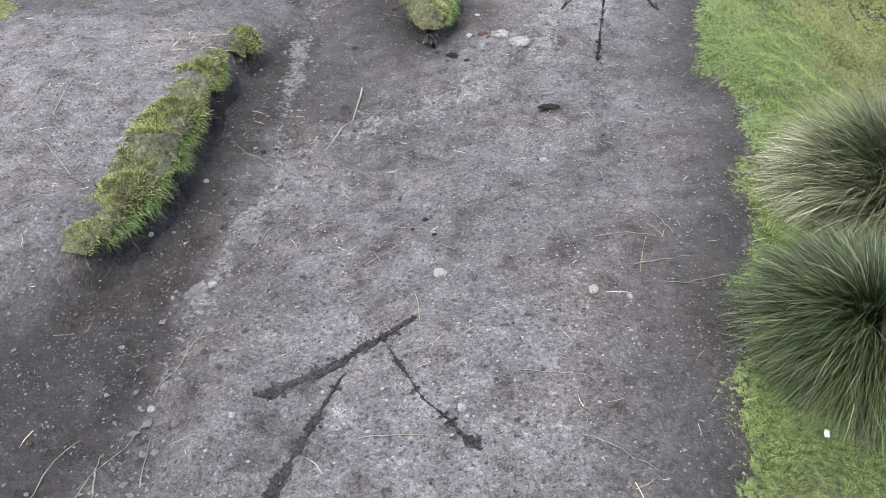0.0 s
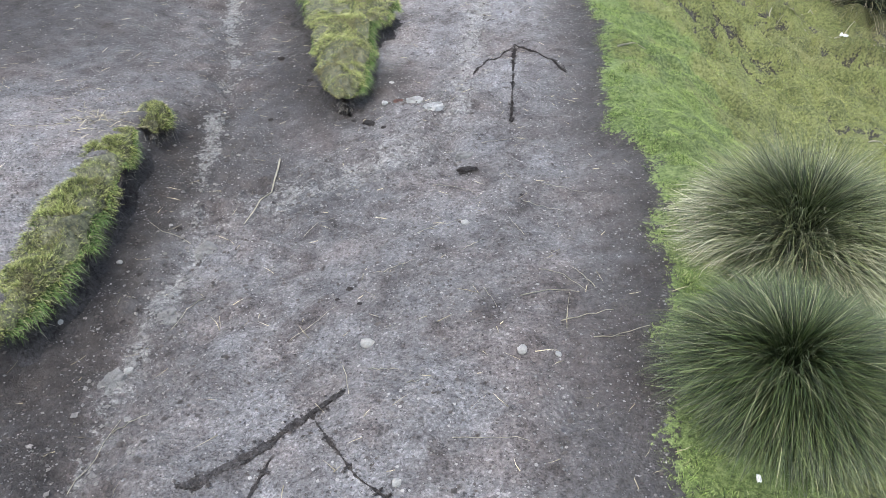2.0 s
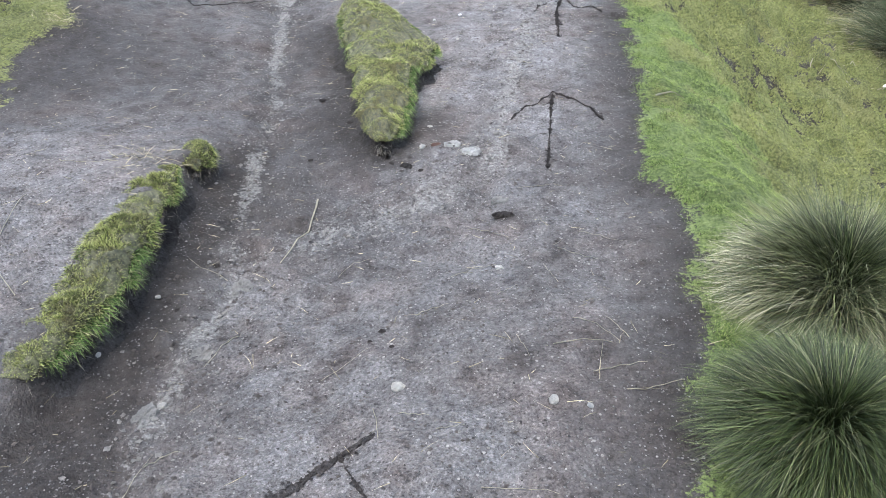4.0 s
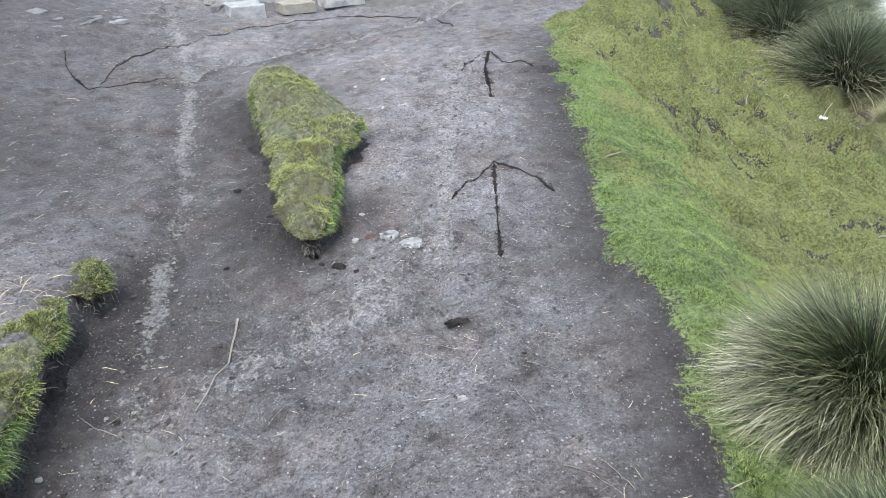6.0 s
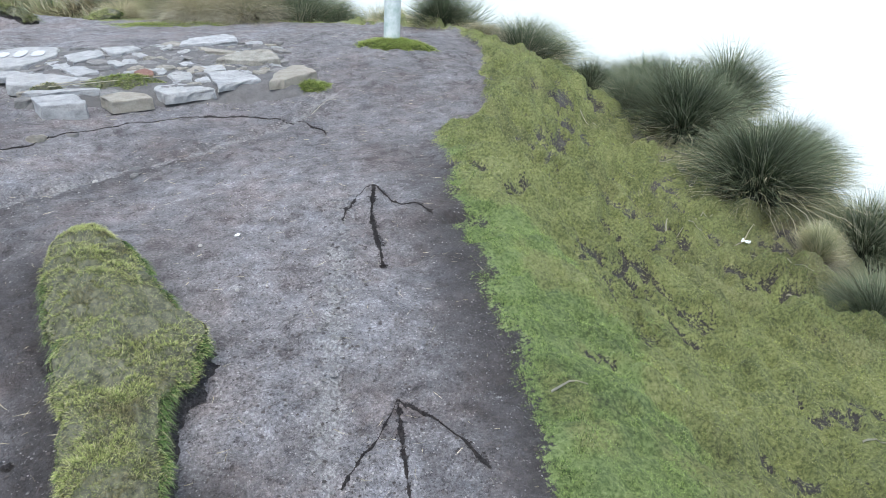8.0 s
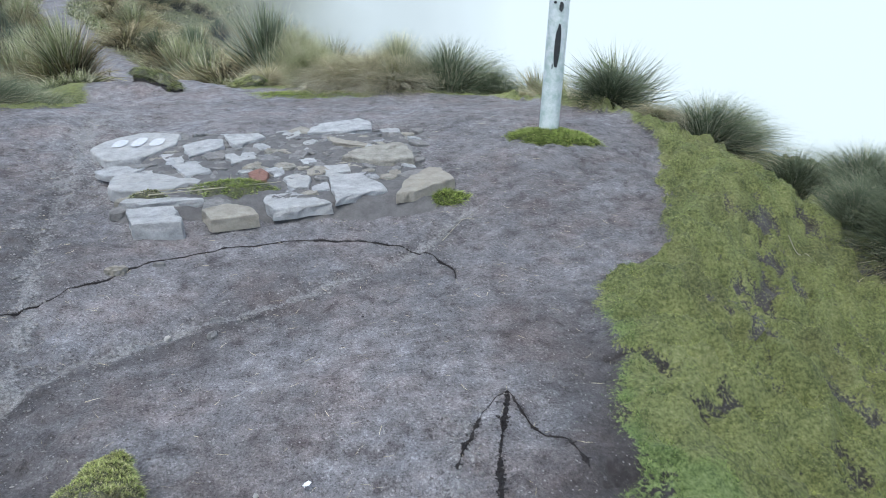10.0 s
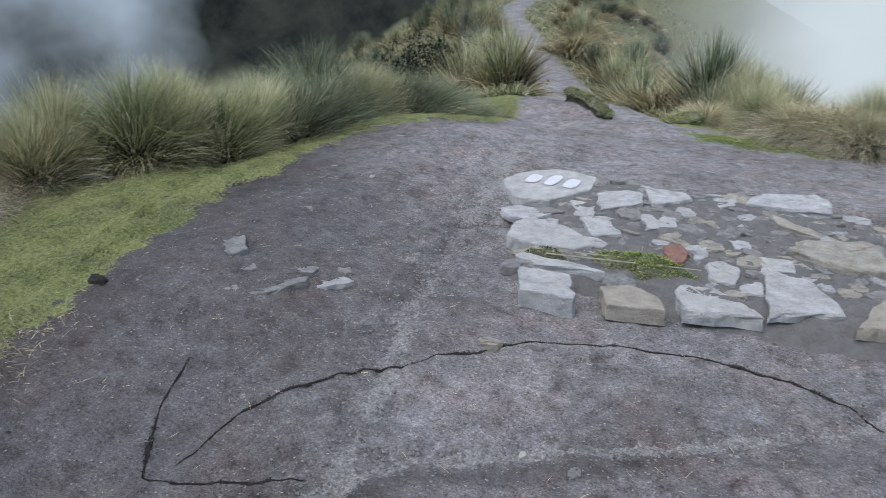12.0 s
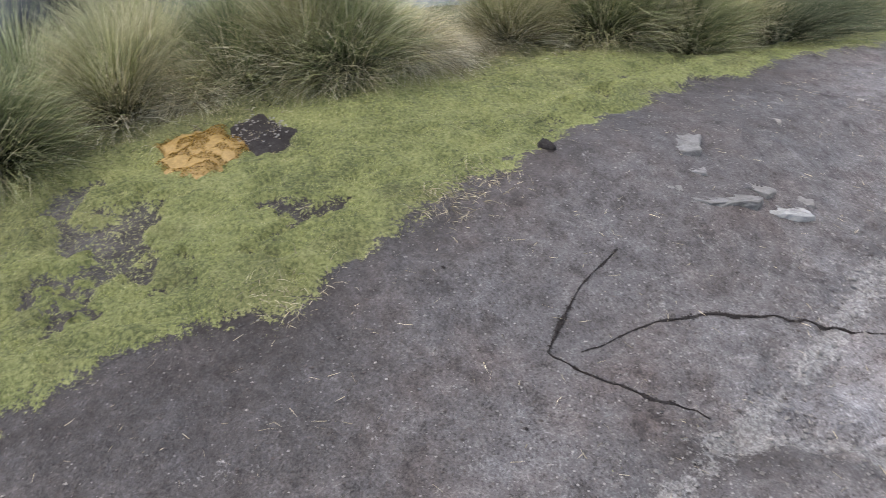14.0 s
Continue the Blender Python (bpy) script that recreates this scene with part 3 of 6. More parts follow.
OCTA = np.array([(1, 0, 0), (-1, 0, 0), (0, 1, 0), (0, -1, 0), (0, 0, 1), (0, 0, -1)], float)
OCTA_T = np.array([(0, 2, 4), (2, 1, 4), (1, 3, 4), (3, 0, 4), (2, 0, 5), (1, 2, 5), (3, 1, 5), (0, 3, 5)])


def crumbs(name, mat, at, size, rng, flat=0.6):
    n = len(at)
    s = size[:, None, None] * rng.uniform(0.55, 1.25, (n, 6, 1)) * OCTA[None]
    s = s * np.stack([rng.uniform(0.7, 1.3, n), rng.uniform(0.7, 1.3, n), np.full(n, flat)], 1)[:, None]
    a = rng.uniform(0, 6.283, n)
    c, d = np.cos(a)[:, None], np.sin(a)[:, None]
    x, y = s[..., 0] * c - s[..., 1] * d, s[..., 0] * d + s[..., 1] * c
    v = np.stack([x, y, s[..., 2]], 2) + at[:, None]
    t = (np.arange(n)[:, None, None] * 6 + OCTA_T[None]).reshape(-1, 3)
    return raw_mesh(name, v.reshape(-1, 3), t, mat)


# ---- ground sheet ----
def axis(lo, fine_lo, fine_hi, hi, fine, grow, reach):
    mid = list(np.arange(fine_lo, fine_hi, fine))

    def run(start, end, sign):
        out, s, v = [], fine, start
        while abs(v) < abs(end):
            s *= grow if abs(v) < reach else 1.12
            v += sign * s
            out.append(v)
        return out
    return np.array(run(mid[0], lo, -1)[::-1] + mid + run(mid[-1], hi, 1))


def build_ground():
    gx, gy = axis(-220, -3.3, 3.6, 220, 0.022, 1.06, 18), axis(-120, 0.3, 9.0, 300, 0.022, 1.035, 40)
    x, y = [a.ravel() for a in np.meshgrid(gx, gy)]
    z = ground(x, y)
    nx, ny = len(gx), len(gy)
    i = (np.arange(ny - 1)[:, None] * nx + np.arange(nx - 1)[None]).ravel()
    quads = np.stack([i, i + 1, i + nx + 1, i + nx], 1)
    me = bpy.data.meshes.new("ground")
    me.vertices.add(len(x))
    me.vertices.foreach_set("co", np.stack([x, y, z], 1).astype(np.float32).ravel())
    me.loops.add(len(quads) * 4)
    me.loops.foreach_set("vertex_index", quads.astype(np.int32).ravel())
    me.polygons.add(len(quads))
    me.polygons.foreach_set("loop_start", np.arange(0, len(quads) * 4, 4, dtype=np.int32))
    turf = turf_cover(x, y)
    blot = np.clip(0.7 + 1.3 * fbm(x * 2.6, y * 2.6, 58, 4), 0.1, 1)
    pale = (0.25 + 0.75 * blot) * (1.05 - 0.6 * step(6.6, 7.4, y)) * np.exp(-(line_distance(x, y, RUT) / 0.05) ** 2) + (0.5 + 0.6 * blot) * (1 - 0.3 * step(3.3, 2.9, y)) * np.exp(-(line_distance(x, y, PALE_TRACK) / (0.07 + 0.11 * step(3.2, 2.6, y))) ** 2)
    pale = pale + (0.6 + 0.4 * blot) * np.exp(-(line_distance(x, y, WASH) / 0.045) ** 2)
    pale = pale + 0.62 * np.exp(-(((x + 1.7 + 0.15 * (y - 8)) / 0.6) ** 2 + ((y - 9.0) / 2.2) ** 2)) + 0.4 * np.exp(-(((x - 0.6) / 1.2) ** 2 + ((y - 9.2) / 1.2) ** 2)) + 0.5 * step(12.6, 13.8, y) * np.exp(-((x - trail_x(y)) / 0.5) ** 2)
    pale = np.clip(0.65 * pale * (1 + 0.35 * step(4.0, 5.0, y)), 0, 0.85)
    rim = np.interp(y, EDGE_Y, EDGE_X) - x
    damp_shade = 0.95 * np.exp(-(np.maximum(rim, 0) / 0.27) ** 2) * (1 - step(5.0, 6.4, y))
    # shade of the gully beside the cut bank, painted as dark soil colour
    damp_shade = damp_shade + 1.0 * np.exp(-((x + 0.73) / 0.13) ** 2) * step(0.2, 0.8, y) * (1 - step(2.9, 3.4, y))
    damp_shade = damp_shade + 0.8 * np.exp(-(line_distance(x, y, [(-0.55, 5.0), (-0.35, 3.7), (-0.1, 3.0), (0.1, 3.4)]) / 0.17) ** 2)
    damp_shade = damp_shade + 0.35 * np.exp(-((x - np.interp(y, LEFT_Y, LEFT_X)) / 0.4) ** 2) * (y > 3) * (y < 11)
    damp_shade = damp_shade + 0.3 * np.exp(-((x + 0.38) / 0.25) ** 2 - ((y - 3.3) / 0.7) ** 2)
    # scarp shade below the wash line, put in as colour; darker soil in the left hollow and on the lip of the trail
    damp_shade = damp_shade + 0.5 * np.exp(-(line_distance(x - 0.03, y + 0.11, WASH[3:]) / 0.06) ** 2)
    damp_shade = damp_shade + 0.42 * step(-0.9, -1.7, x) * step(3.9, 4.6, y) * (1 - step(7.5, 9.0, y)) + 0.62 * np.exp(-((x + 1.8) / 0.8) ** 2 - ((y - 3.9) / 0.7) ** 2) + 0.3 * np.exp(-((x + 0.9) / 0.4) ** 2 - ((y - 5.0) / 1.0) ** 2)
    damp_shade = damp_shade + 0.9 * np.exp(-((x - 0.44) / 0.06) ** 2 - ((y - 2.46) / 0.04) ** 2)
    # dark bare soil; the near-left gully's shade is coloured in too
    damp_shade = damp_shade + 1.1 * bare(x, y) + 1.3 * np.exp(-((x + 0.85) / 0.38) ** 2 - ((y - 0.7) / 0.7) ** 2)
    damp_shade = damp_shade + 0.42 * np.exp(-((x + 0.35) / 0.5) ** 2 - ((y - 2.55) / 0.35) ** 2) + 0.5 * np.exp(-((x + 0.78) / 0.2) ** 2 - ((y - 4.4) / 0.9) ** 2)
    damp_shade = damp_shade + 0.4 * np.exp(-((x + 0.5) / 0.28) ** 2 - ((y - 3.2) / 0.5) ** 2) + 0.4 * np.exp(-((x + 0.15) / 0.35) ** 2 - ((y - 5.0) / 0.4) ** 2)
    damp_shade = np.clip(damp_shade, 0, 1)
    dry = np.clip(step(-3.7, -4.4, x) * (y < 12) + 0.6 * step(13, 15, y) + 0.7 * step(3.4, 4.2, x) + 0.25 * step(0.12, 0.3, fbm(x * 1.7, y * 2.4, 63, 4)) * (np.abs(x) > 1.9), 0, 1)
    lush = 0.9 * step(0.12, -0.12, x - np.interp(y, EDGE_Y, EDGE_X) - 0.40 - 0.7 * fbm(x * 4, y * 4, 52, 3) + 0.4 * step(4.4, 5.8, y)) * (y < 6.2) * (x > 0.6)
    trodden = 0.85 * np.exp(-(line_distance(x, y, [(-1.2, 6.6), (-1.9, 8.2), (-2.1, 10.0), (-2.4, 12.3), (-3.4, 14.5), (-5.0, 18)]) / 0.75) ** 2) + 0.55 * step(8.8, 10.0, y)
    trodden = trodden + 0.5 * np.exp(-((x + 1.6) / 0.6) ** 2 - ((y - 2.6) / 1.3) ** 2) + 0.75 * step(2.4, 3.6, y) * (1 - step(5.5, 6.5, y)) * np.exp(-((x - 0.3) / 1.0) ** 2) + 0.35 * np.exp(-((x - 0.6) / 1.0) ** 2 - ((y - 8.5) / 1.2) ** 2)
    trodden = np.clip(trodden * (1 - 0.5 * damp_shade), 0, 1)
    for key, val in (("turf", turf), ("pale", pale), ("damp_shade", damp_shade), ("dry", dry), ("trodden", trodden), ("lush", lush)):
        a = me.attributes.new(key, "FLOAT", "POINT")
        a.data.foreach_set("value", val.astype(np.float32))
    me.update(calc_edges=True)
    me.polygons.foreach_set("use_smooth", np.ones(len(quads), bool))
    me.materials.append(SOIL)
    tagged(new("ground", me), "trampled grey-brown mountain soil with patches of short green turf", "ground", kind="structure")
    return gx, gy, z.reshape(ny, nx)


SHEET_X, SHEET_Y, SHEET_Z = build_ground()


def sheet(x, y):
    # height of the finished ground sheet
    x, y = np.asarray(x, float), np.asarray(y, float)
    i = np.clip(np.searchsorted(SHEET_X, x) - 1, 0, len(SHEET_X) - 2)
    j = np.clip(np.searchsorted(SHEET_Y, y) - 1, 0, len(SHEET_Y) - 2)
    u = (x - SHEET_X[i]) / (SHEET_X[i + 1] - SHEET_X[i])
    v = (y - SHEET_Y[j]) / (SHEET_Y[j + 1] - SHEET_Y[j])
    return (SHEET_Z[j, i] * (1 - u) + SHEET_Z[j, i + 1] * u) * (1 - v) + (SHEET_Z[j + 1, i] * (1 - u) + SHEET_Z[j + 1, i + 1] * u) * v


def gz(x, y):
    return float(sheet(x, y))


def spread(rng, n, x0, x1, y0, y1):
    return rng.uniform(x0, x1, n), rng.uniform(y0, y1, n)


def vivid_zone(x, y):
    reach = 0.50 + 0.7 * fbm(x * 4, y * 4, 52, 3) - 0.4 * step(4.4, 5.8, y)
    return x < np.interp(y, EDGE_Y, EDGE_X) + reach


def turf_stuff(name, label, seed, n, box, tall, width, keep=None, mat=None):
    rng = np.random.default_rng(seed)
    x, y = spread(rng, n, *box)
    t = turf_cover(x, y) * (0.72 + 0.7 * fbm(x * 7, y * 7, 77, 4))
    ok = t > rng.uniform(0.15, 0.6, n)
    if keep is not None:
        ok &= keep(x, y)
    x, y = x[ok], y[ok]
    way, _ = outward(rng, len(x), 5, 65)
    base = np.stack([x, y, sheet(x, y) - 0.004], 1)
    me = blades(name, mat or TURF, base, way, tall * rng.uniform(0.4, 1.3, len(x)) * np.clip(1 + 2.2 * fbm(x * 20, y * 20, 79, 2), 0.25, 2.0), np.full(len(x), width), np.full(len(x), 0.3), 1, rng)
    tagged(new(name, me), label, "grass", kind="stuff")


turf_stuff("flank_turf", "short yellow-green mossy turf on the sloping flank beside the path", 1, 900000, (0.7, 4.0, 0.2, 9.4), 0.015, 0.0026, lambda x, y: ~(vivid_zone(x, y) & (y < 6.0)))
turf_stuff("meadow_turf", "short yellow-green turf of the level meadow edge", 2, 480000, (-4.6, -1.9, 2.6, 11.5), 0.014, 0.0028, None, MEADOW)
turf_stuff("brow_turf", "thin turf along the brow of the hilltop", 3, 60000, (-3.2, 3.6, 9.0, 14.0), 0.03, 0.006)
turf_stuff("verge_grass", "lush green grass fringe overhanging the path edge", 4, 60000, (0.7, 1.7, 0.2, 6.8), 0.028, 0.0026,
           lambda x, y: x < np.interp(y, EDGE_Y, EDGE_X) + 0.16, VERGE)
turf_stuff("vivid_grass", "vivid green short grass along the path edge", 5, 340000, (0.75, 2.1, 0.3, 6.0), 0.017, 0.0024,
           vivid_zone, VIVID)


def ridge_cover():
    rng = np.random.default_rng(6)
    n = 90000
    y = 12.6 + 40 * rng.uniform(0, 1, n) ** 1.6
    x = trail_x(y) + rng.normal(0, 1, n) * (2.6 + 0.14 * (y - 12))
    ok = (turf_cover(x, y) > 0.5) & (top_distance(x, y) > 0.15) & (fbm(x * 0.9, y * 0.9, 81, 3) > -0.25)
    x, y = x[ok], y[ok]
    way, _ = outward(rng, len(x), 5, 55)
    size = 0.014 * (0.6 + 0.05 * (y - 12))
    base = np.stack([x, y, sheet(x, y) - 0.02], 1)
    me = blades("ridge_grass", REED_OLIVE, base, way, rng.uniform(0.12, 0.42, len(x)), size, np.full(len(x), 0.4), 1, rng)
    tagged(new("ridge_grass", me), "rough olive and straw-coloured grass covering the ridge", "grass", kind="stuff")
    rng = np.random.default_rng(7)
    n = 40000
    x, y = spread(rng, n, -7.5, -3.6, 1.5, 12.5)
    ok = (turf_cover(x, y) > 0.5) & (step(-3.7, -4.3, x) > rng.uniform(0, 1, n))
    x, y = x[ok], y[ok]
    way, _ = outward(rng, len(x), 15, 80)
    me = blades("dry_litter", REED_STRAW, np.stack([x, y, sheet(x, y) - 0.01], 1), way, rng.uniform(0.05, 0.16, len(x)), np.full(len(x), 0.006), np.full(len(x), 0.5), 2, rng)
    tagged(new("dry_litter", me), "matted dry grass litter between the tussocks", "grass", kind="stuff")


ridge_cover()


# ---- backdrop of cloud ----
def cloud_shader(m, n, l):
    geo = n.new("ShaderNodeNewGeometry").outputs["Position"]
    sep = n.new("ShaderNodeSeparateXYZ")
    l.new(geo, sep.inputs[0])
    az = calc(n, l, "ARCTAN2", calc(n, l, "MULTIPLY", sep.outputs[0], -1.0), sep.outputs[1])
    return geo, sep, az


def build_backdrop():
    m, n, l, p = material("cloud_and_far_hillside")
    geo, sep, az = cloud_shader(m, n, l)
    k = noise_node(n, l, 0.013, 5, 0.55, geo)
    fine = noise_node(n, l, 0.09, 5, 0.7, geo)
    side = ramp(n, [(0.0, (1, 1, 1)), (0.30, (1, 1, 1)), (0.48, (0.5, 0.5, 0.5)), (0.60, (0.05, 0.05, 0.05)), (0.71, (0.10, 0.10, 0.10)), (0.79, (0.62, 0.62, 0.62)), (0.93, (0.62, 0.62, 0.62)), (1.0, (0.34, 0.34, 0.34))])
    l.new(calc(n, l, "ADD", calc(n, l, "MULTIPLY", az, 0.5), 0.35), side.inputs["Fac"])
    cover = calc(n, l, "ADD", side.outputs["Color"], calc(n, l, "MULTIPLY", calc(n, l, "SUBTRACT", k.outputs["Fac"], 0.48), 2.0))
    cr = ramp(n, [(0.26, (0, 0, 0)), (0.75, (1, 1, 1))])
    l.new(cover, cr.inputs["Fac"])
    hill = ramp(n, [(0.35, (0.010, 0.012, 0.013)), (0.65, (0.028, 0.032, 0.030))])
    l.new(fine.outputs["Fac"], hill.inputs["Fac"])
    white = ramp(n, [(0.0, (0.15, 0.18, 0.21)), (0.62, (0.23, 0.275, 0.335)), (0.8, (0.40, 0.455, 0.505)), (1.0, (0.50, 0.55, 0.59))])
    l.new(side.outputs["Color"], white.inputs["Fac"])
    # emission: cloud and hillside glow, their brightness painted into the colour
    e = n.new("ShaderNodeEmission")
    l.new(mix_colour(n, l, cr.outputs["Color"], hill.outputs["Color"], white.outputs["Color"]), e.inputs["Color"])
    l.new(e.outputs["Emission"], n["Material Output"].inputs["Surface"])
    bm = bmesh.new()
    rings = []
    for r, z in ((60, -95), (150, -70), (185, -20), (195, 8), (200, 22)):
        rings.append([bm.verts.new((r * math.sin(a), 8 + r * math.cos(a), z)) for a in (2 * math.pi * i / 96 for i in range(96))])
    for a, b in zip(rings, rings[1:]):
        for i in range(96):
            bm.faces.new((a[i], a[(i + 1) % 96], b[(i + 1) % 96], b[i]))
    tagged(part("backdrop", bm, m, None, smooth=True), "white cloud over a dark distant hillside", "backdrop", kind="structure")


build_backdrop()


def build_mist():
    # bank of cloud that rises up the flank of the ridge
    m, n, l, p = material("drifting_mist")
    a = n.new("ShaderNodeAttribute")
    a.attribute_name = "along"
    geo = n.new("ShaderNodeNewGeometry").outputs["Position"]
    k = noise_node(n, l, 0.22, 5, 0.55, geo)
    f = calc(n, l, "ADD", a.outputs["Fac"], calc(n, l, "MULTIPLY", calc(n, l, "SUBTRACT", k.outputs["Fac"], 0.5), 0.3))
    r = ramp(n, [(0.0, (0, 0, 0)), (0.25, (0.35, 0.35, 0.35)), (0.55, (1, 1, 1))])
    l.new(f, r.inputs["Fac"])
    # the mist sheets glow by themselves, brighter along the bank
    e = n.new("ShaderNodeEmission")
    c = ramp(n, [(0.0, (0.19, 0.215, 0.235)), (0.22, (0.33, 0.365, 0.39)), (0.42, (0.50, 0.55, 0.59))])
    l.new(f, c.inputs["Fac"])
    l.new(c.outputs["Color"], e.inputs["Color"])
    t = n.new("ShaderNodeBsdfTransparent")
    mx = n.new("ShaderNodeMixShader")
    l.new(r.outputs["Color"], mx.inputs["Fac"])
    l.new(t.outputs["BSDF"], mx.inputs[1])
    l.new(e.outputs["Emission"], mx.inputs[2])
    l.new(mx.outputs["Shader"], n["Material Output"].inputs["Surface"])
    azs, zs = np.radians(np.linspace(-28, 120, 60)), np.linspace(-40, 9, 14)
    aa, zz = [q.ravel() for q in np.meshgrid(azs, zs, indexing="ij")]
    i = (np.arange(59)[:, None] * 14 + np.arange(13)[None]).ravel()
    tris = np.concatenate([np.stack([i, i + 14, i + 15], 1), np.stack([i, i + 15, i + 1], 1)])
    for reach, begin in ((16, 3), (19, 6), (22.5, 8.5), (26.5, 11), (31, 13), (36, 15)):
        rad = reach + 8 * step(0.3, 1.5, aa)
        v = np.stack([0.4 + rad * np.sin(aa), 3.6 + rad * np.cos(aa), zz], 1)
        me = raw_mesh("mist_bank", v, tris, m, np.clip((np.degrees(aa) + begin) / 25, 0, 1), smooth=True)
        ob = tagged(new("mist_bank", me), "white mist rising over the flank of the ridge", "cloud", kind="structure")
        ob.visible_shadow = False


build_mist()


# ---- tussocks ----
def arc_blades(name, mat, base, az, lean, curl, length, width, seg, rng, tone, floor=None):
    # blades that leave the crown at an angle and arch over under their own weight
    n = len(base)
    turn, twist = rng.uniform(-1.0, 1.0, n), rng.normal(0, 0.45, n)
    side = np.stack([-np.sin(az) * np.cos(turn), np.cos(az) * np.cos(turn), np.sin(turn)], 1)
    c = base.copy()
    rows, along = [], []
    for k in range(seg + 1):
        s = k / seg
        w = (0.5 * width * (1 - s ** 2.0))[:, None] * side
        if floor is not None:
            c[:, 2] = np.maximum(c[:, 2], floor(c[:, 0], c[:, 1]) + 0.006 + 0.03 * np.abs(turn))
        rows += [c - w, c + w] if k < seg else [c.copy()]
        along += [np.clip(s * tone, 0, 1)] * (2 if k < seg else 1)
        a = lean + curl * ((k + 0.5) / seg) ** 1.3
        z = az + twist * (k + 0.5) / seg
        c = c + np.stack([np.sin(a) * np.cos(z), np.sin(a) * np.sin(z), np.cos(a)], 1) * (length / seg)[:, None]
    per = 2 * seg + 1
    pattern = []
    for k in range(seg - 1):
        a = 2 * k
        pattern += [(a, a + 1, a + 3), (a, a + 3, a + 2)]
    pattern.append((2 * seg - 2, 2 * seg - 1, 2 * seg))
    tris = (np.arange(n)[:, None, None] * per + np.array(pattern)[None]).reshape(-1, 3)
    return raw_mesh(name, np.stack(rows, 1).reshape(-1, 3), tris, mat, np.stack(along, 1))


# share of the blades, lean at the crown in degrees, arching in radians
BRUSH = (("green_foliage", 0.56, 0, 24, 0.1, 0.8), ("outer_foliage", 0.32, 10, 42, 0.2, 1.1), ("dead_thatch", 0.12, 25, 70, 0.6, 1.4))
ROUND = (("green_foliage", 0.52, 0, 38, 0.3, 1.2), ("outer_foliage", 0.36, 15, 55, 0.6, 1.7), ("dead_thatch", 0.12, 40, 75, 0.5, 1.3))
DROOP = (("green_foliage", 0.46, 0, 45, 0.6, 1.7), ("outer_foliage", 0.40, 15, 60, 1.0, 2.2), ("dead_thatch", 0.14, 35, 75, 0.8, 1.6))


def tussock(name, at, label, seed, radius, height, count, width, mats, seg, habit, floor=None):
    rng = np.random.default_rng(seed)
    ob = thing(name, at, label, "tussock grass", "tussocks on the hilltop")
    r0 = 0.34 * radius
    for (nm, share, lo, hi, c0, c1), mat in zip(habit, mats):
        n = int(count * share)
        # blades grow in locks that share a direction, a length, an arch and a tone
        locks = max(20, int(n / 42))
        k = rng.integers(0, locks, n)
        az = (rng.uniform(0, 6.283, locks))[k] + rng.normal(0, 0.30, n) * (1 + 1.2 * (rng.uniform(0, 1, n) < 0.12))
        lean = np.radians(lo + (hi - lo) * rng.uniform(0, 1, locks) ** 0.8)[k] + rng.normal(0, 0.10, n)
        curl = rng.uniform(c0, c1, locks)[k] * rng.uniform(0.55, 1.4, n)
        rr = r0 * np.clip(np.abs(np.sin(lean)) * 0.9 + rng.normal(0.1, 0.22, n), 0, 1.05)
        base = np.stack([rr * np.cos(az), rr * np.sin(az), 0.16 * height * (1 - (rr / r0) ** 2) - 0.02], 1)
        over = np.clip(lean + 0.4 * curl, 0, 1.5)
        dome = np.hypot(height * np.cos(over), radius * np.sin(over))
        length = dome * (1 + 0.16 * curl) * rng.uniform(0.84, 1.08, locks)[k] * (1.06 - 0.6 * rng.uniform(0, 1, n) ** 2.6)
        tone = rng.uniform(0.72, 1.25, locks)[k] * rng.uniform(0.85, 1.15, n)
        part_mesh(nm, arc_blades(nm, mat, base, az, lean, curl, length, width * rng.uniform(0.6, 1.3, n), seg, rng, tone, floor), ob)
    # crown dome, blackened to paint shade into the tussock's core
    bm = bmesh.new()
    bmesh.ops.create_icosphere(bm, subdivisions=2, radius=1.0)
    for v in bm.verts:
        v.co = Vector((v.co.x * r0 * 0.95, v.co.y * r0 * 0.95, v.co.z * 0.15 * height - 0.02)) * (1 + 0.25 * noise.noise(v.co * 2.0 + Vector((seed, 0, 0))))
    part("root_crown", bm, THATCH_SHADE, ob, smooth=True)
    return ob


REED_BROWN = blade_material("brown_tussock_blades", (0.016, 0.013, 0.006), (0.115, 0.095, 0.045), (0.30, 0.25, 0.14), (0.46, 0.39, 0.25), 0.25)
DARK, OLIVE, BLOND = (REED_DARK, REED_DARK, REED_GOLD), (REED_OLIVE, REED_GOLD, REED_STRAW), (REED_GOLD, REED_STRAW, REED_STRAW)
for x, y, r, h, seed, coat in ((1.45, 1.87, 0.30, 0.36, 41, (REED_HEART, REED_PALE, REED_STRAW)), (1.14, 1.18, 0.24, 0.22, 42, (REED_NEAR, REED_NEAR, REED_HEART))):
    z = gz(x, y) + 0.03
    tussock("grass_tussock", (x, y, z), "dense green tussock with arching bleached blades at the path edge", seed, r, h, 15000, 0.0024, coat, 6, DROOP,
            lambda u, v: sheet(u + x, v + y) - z)

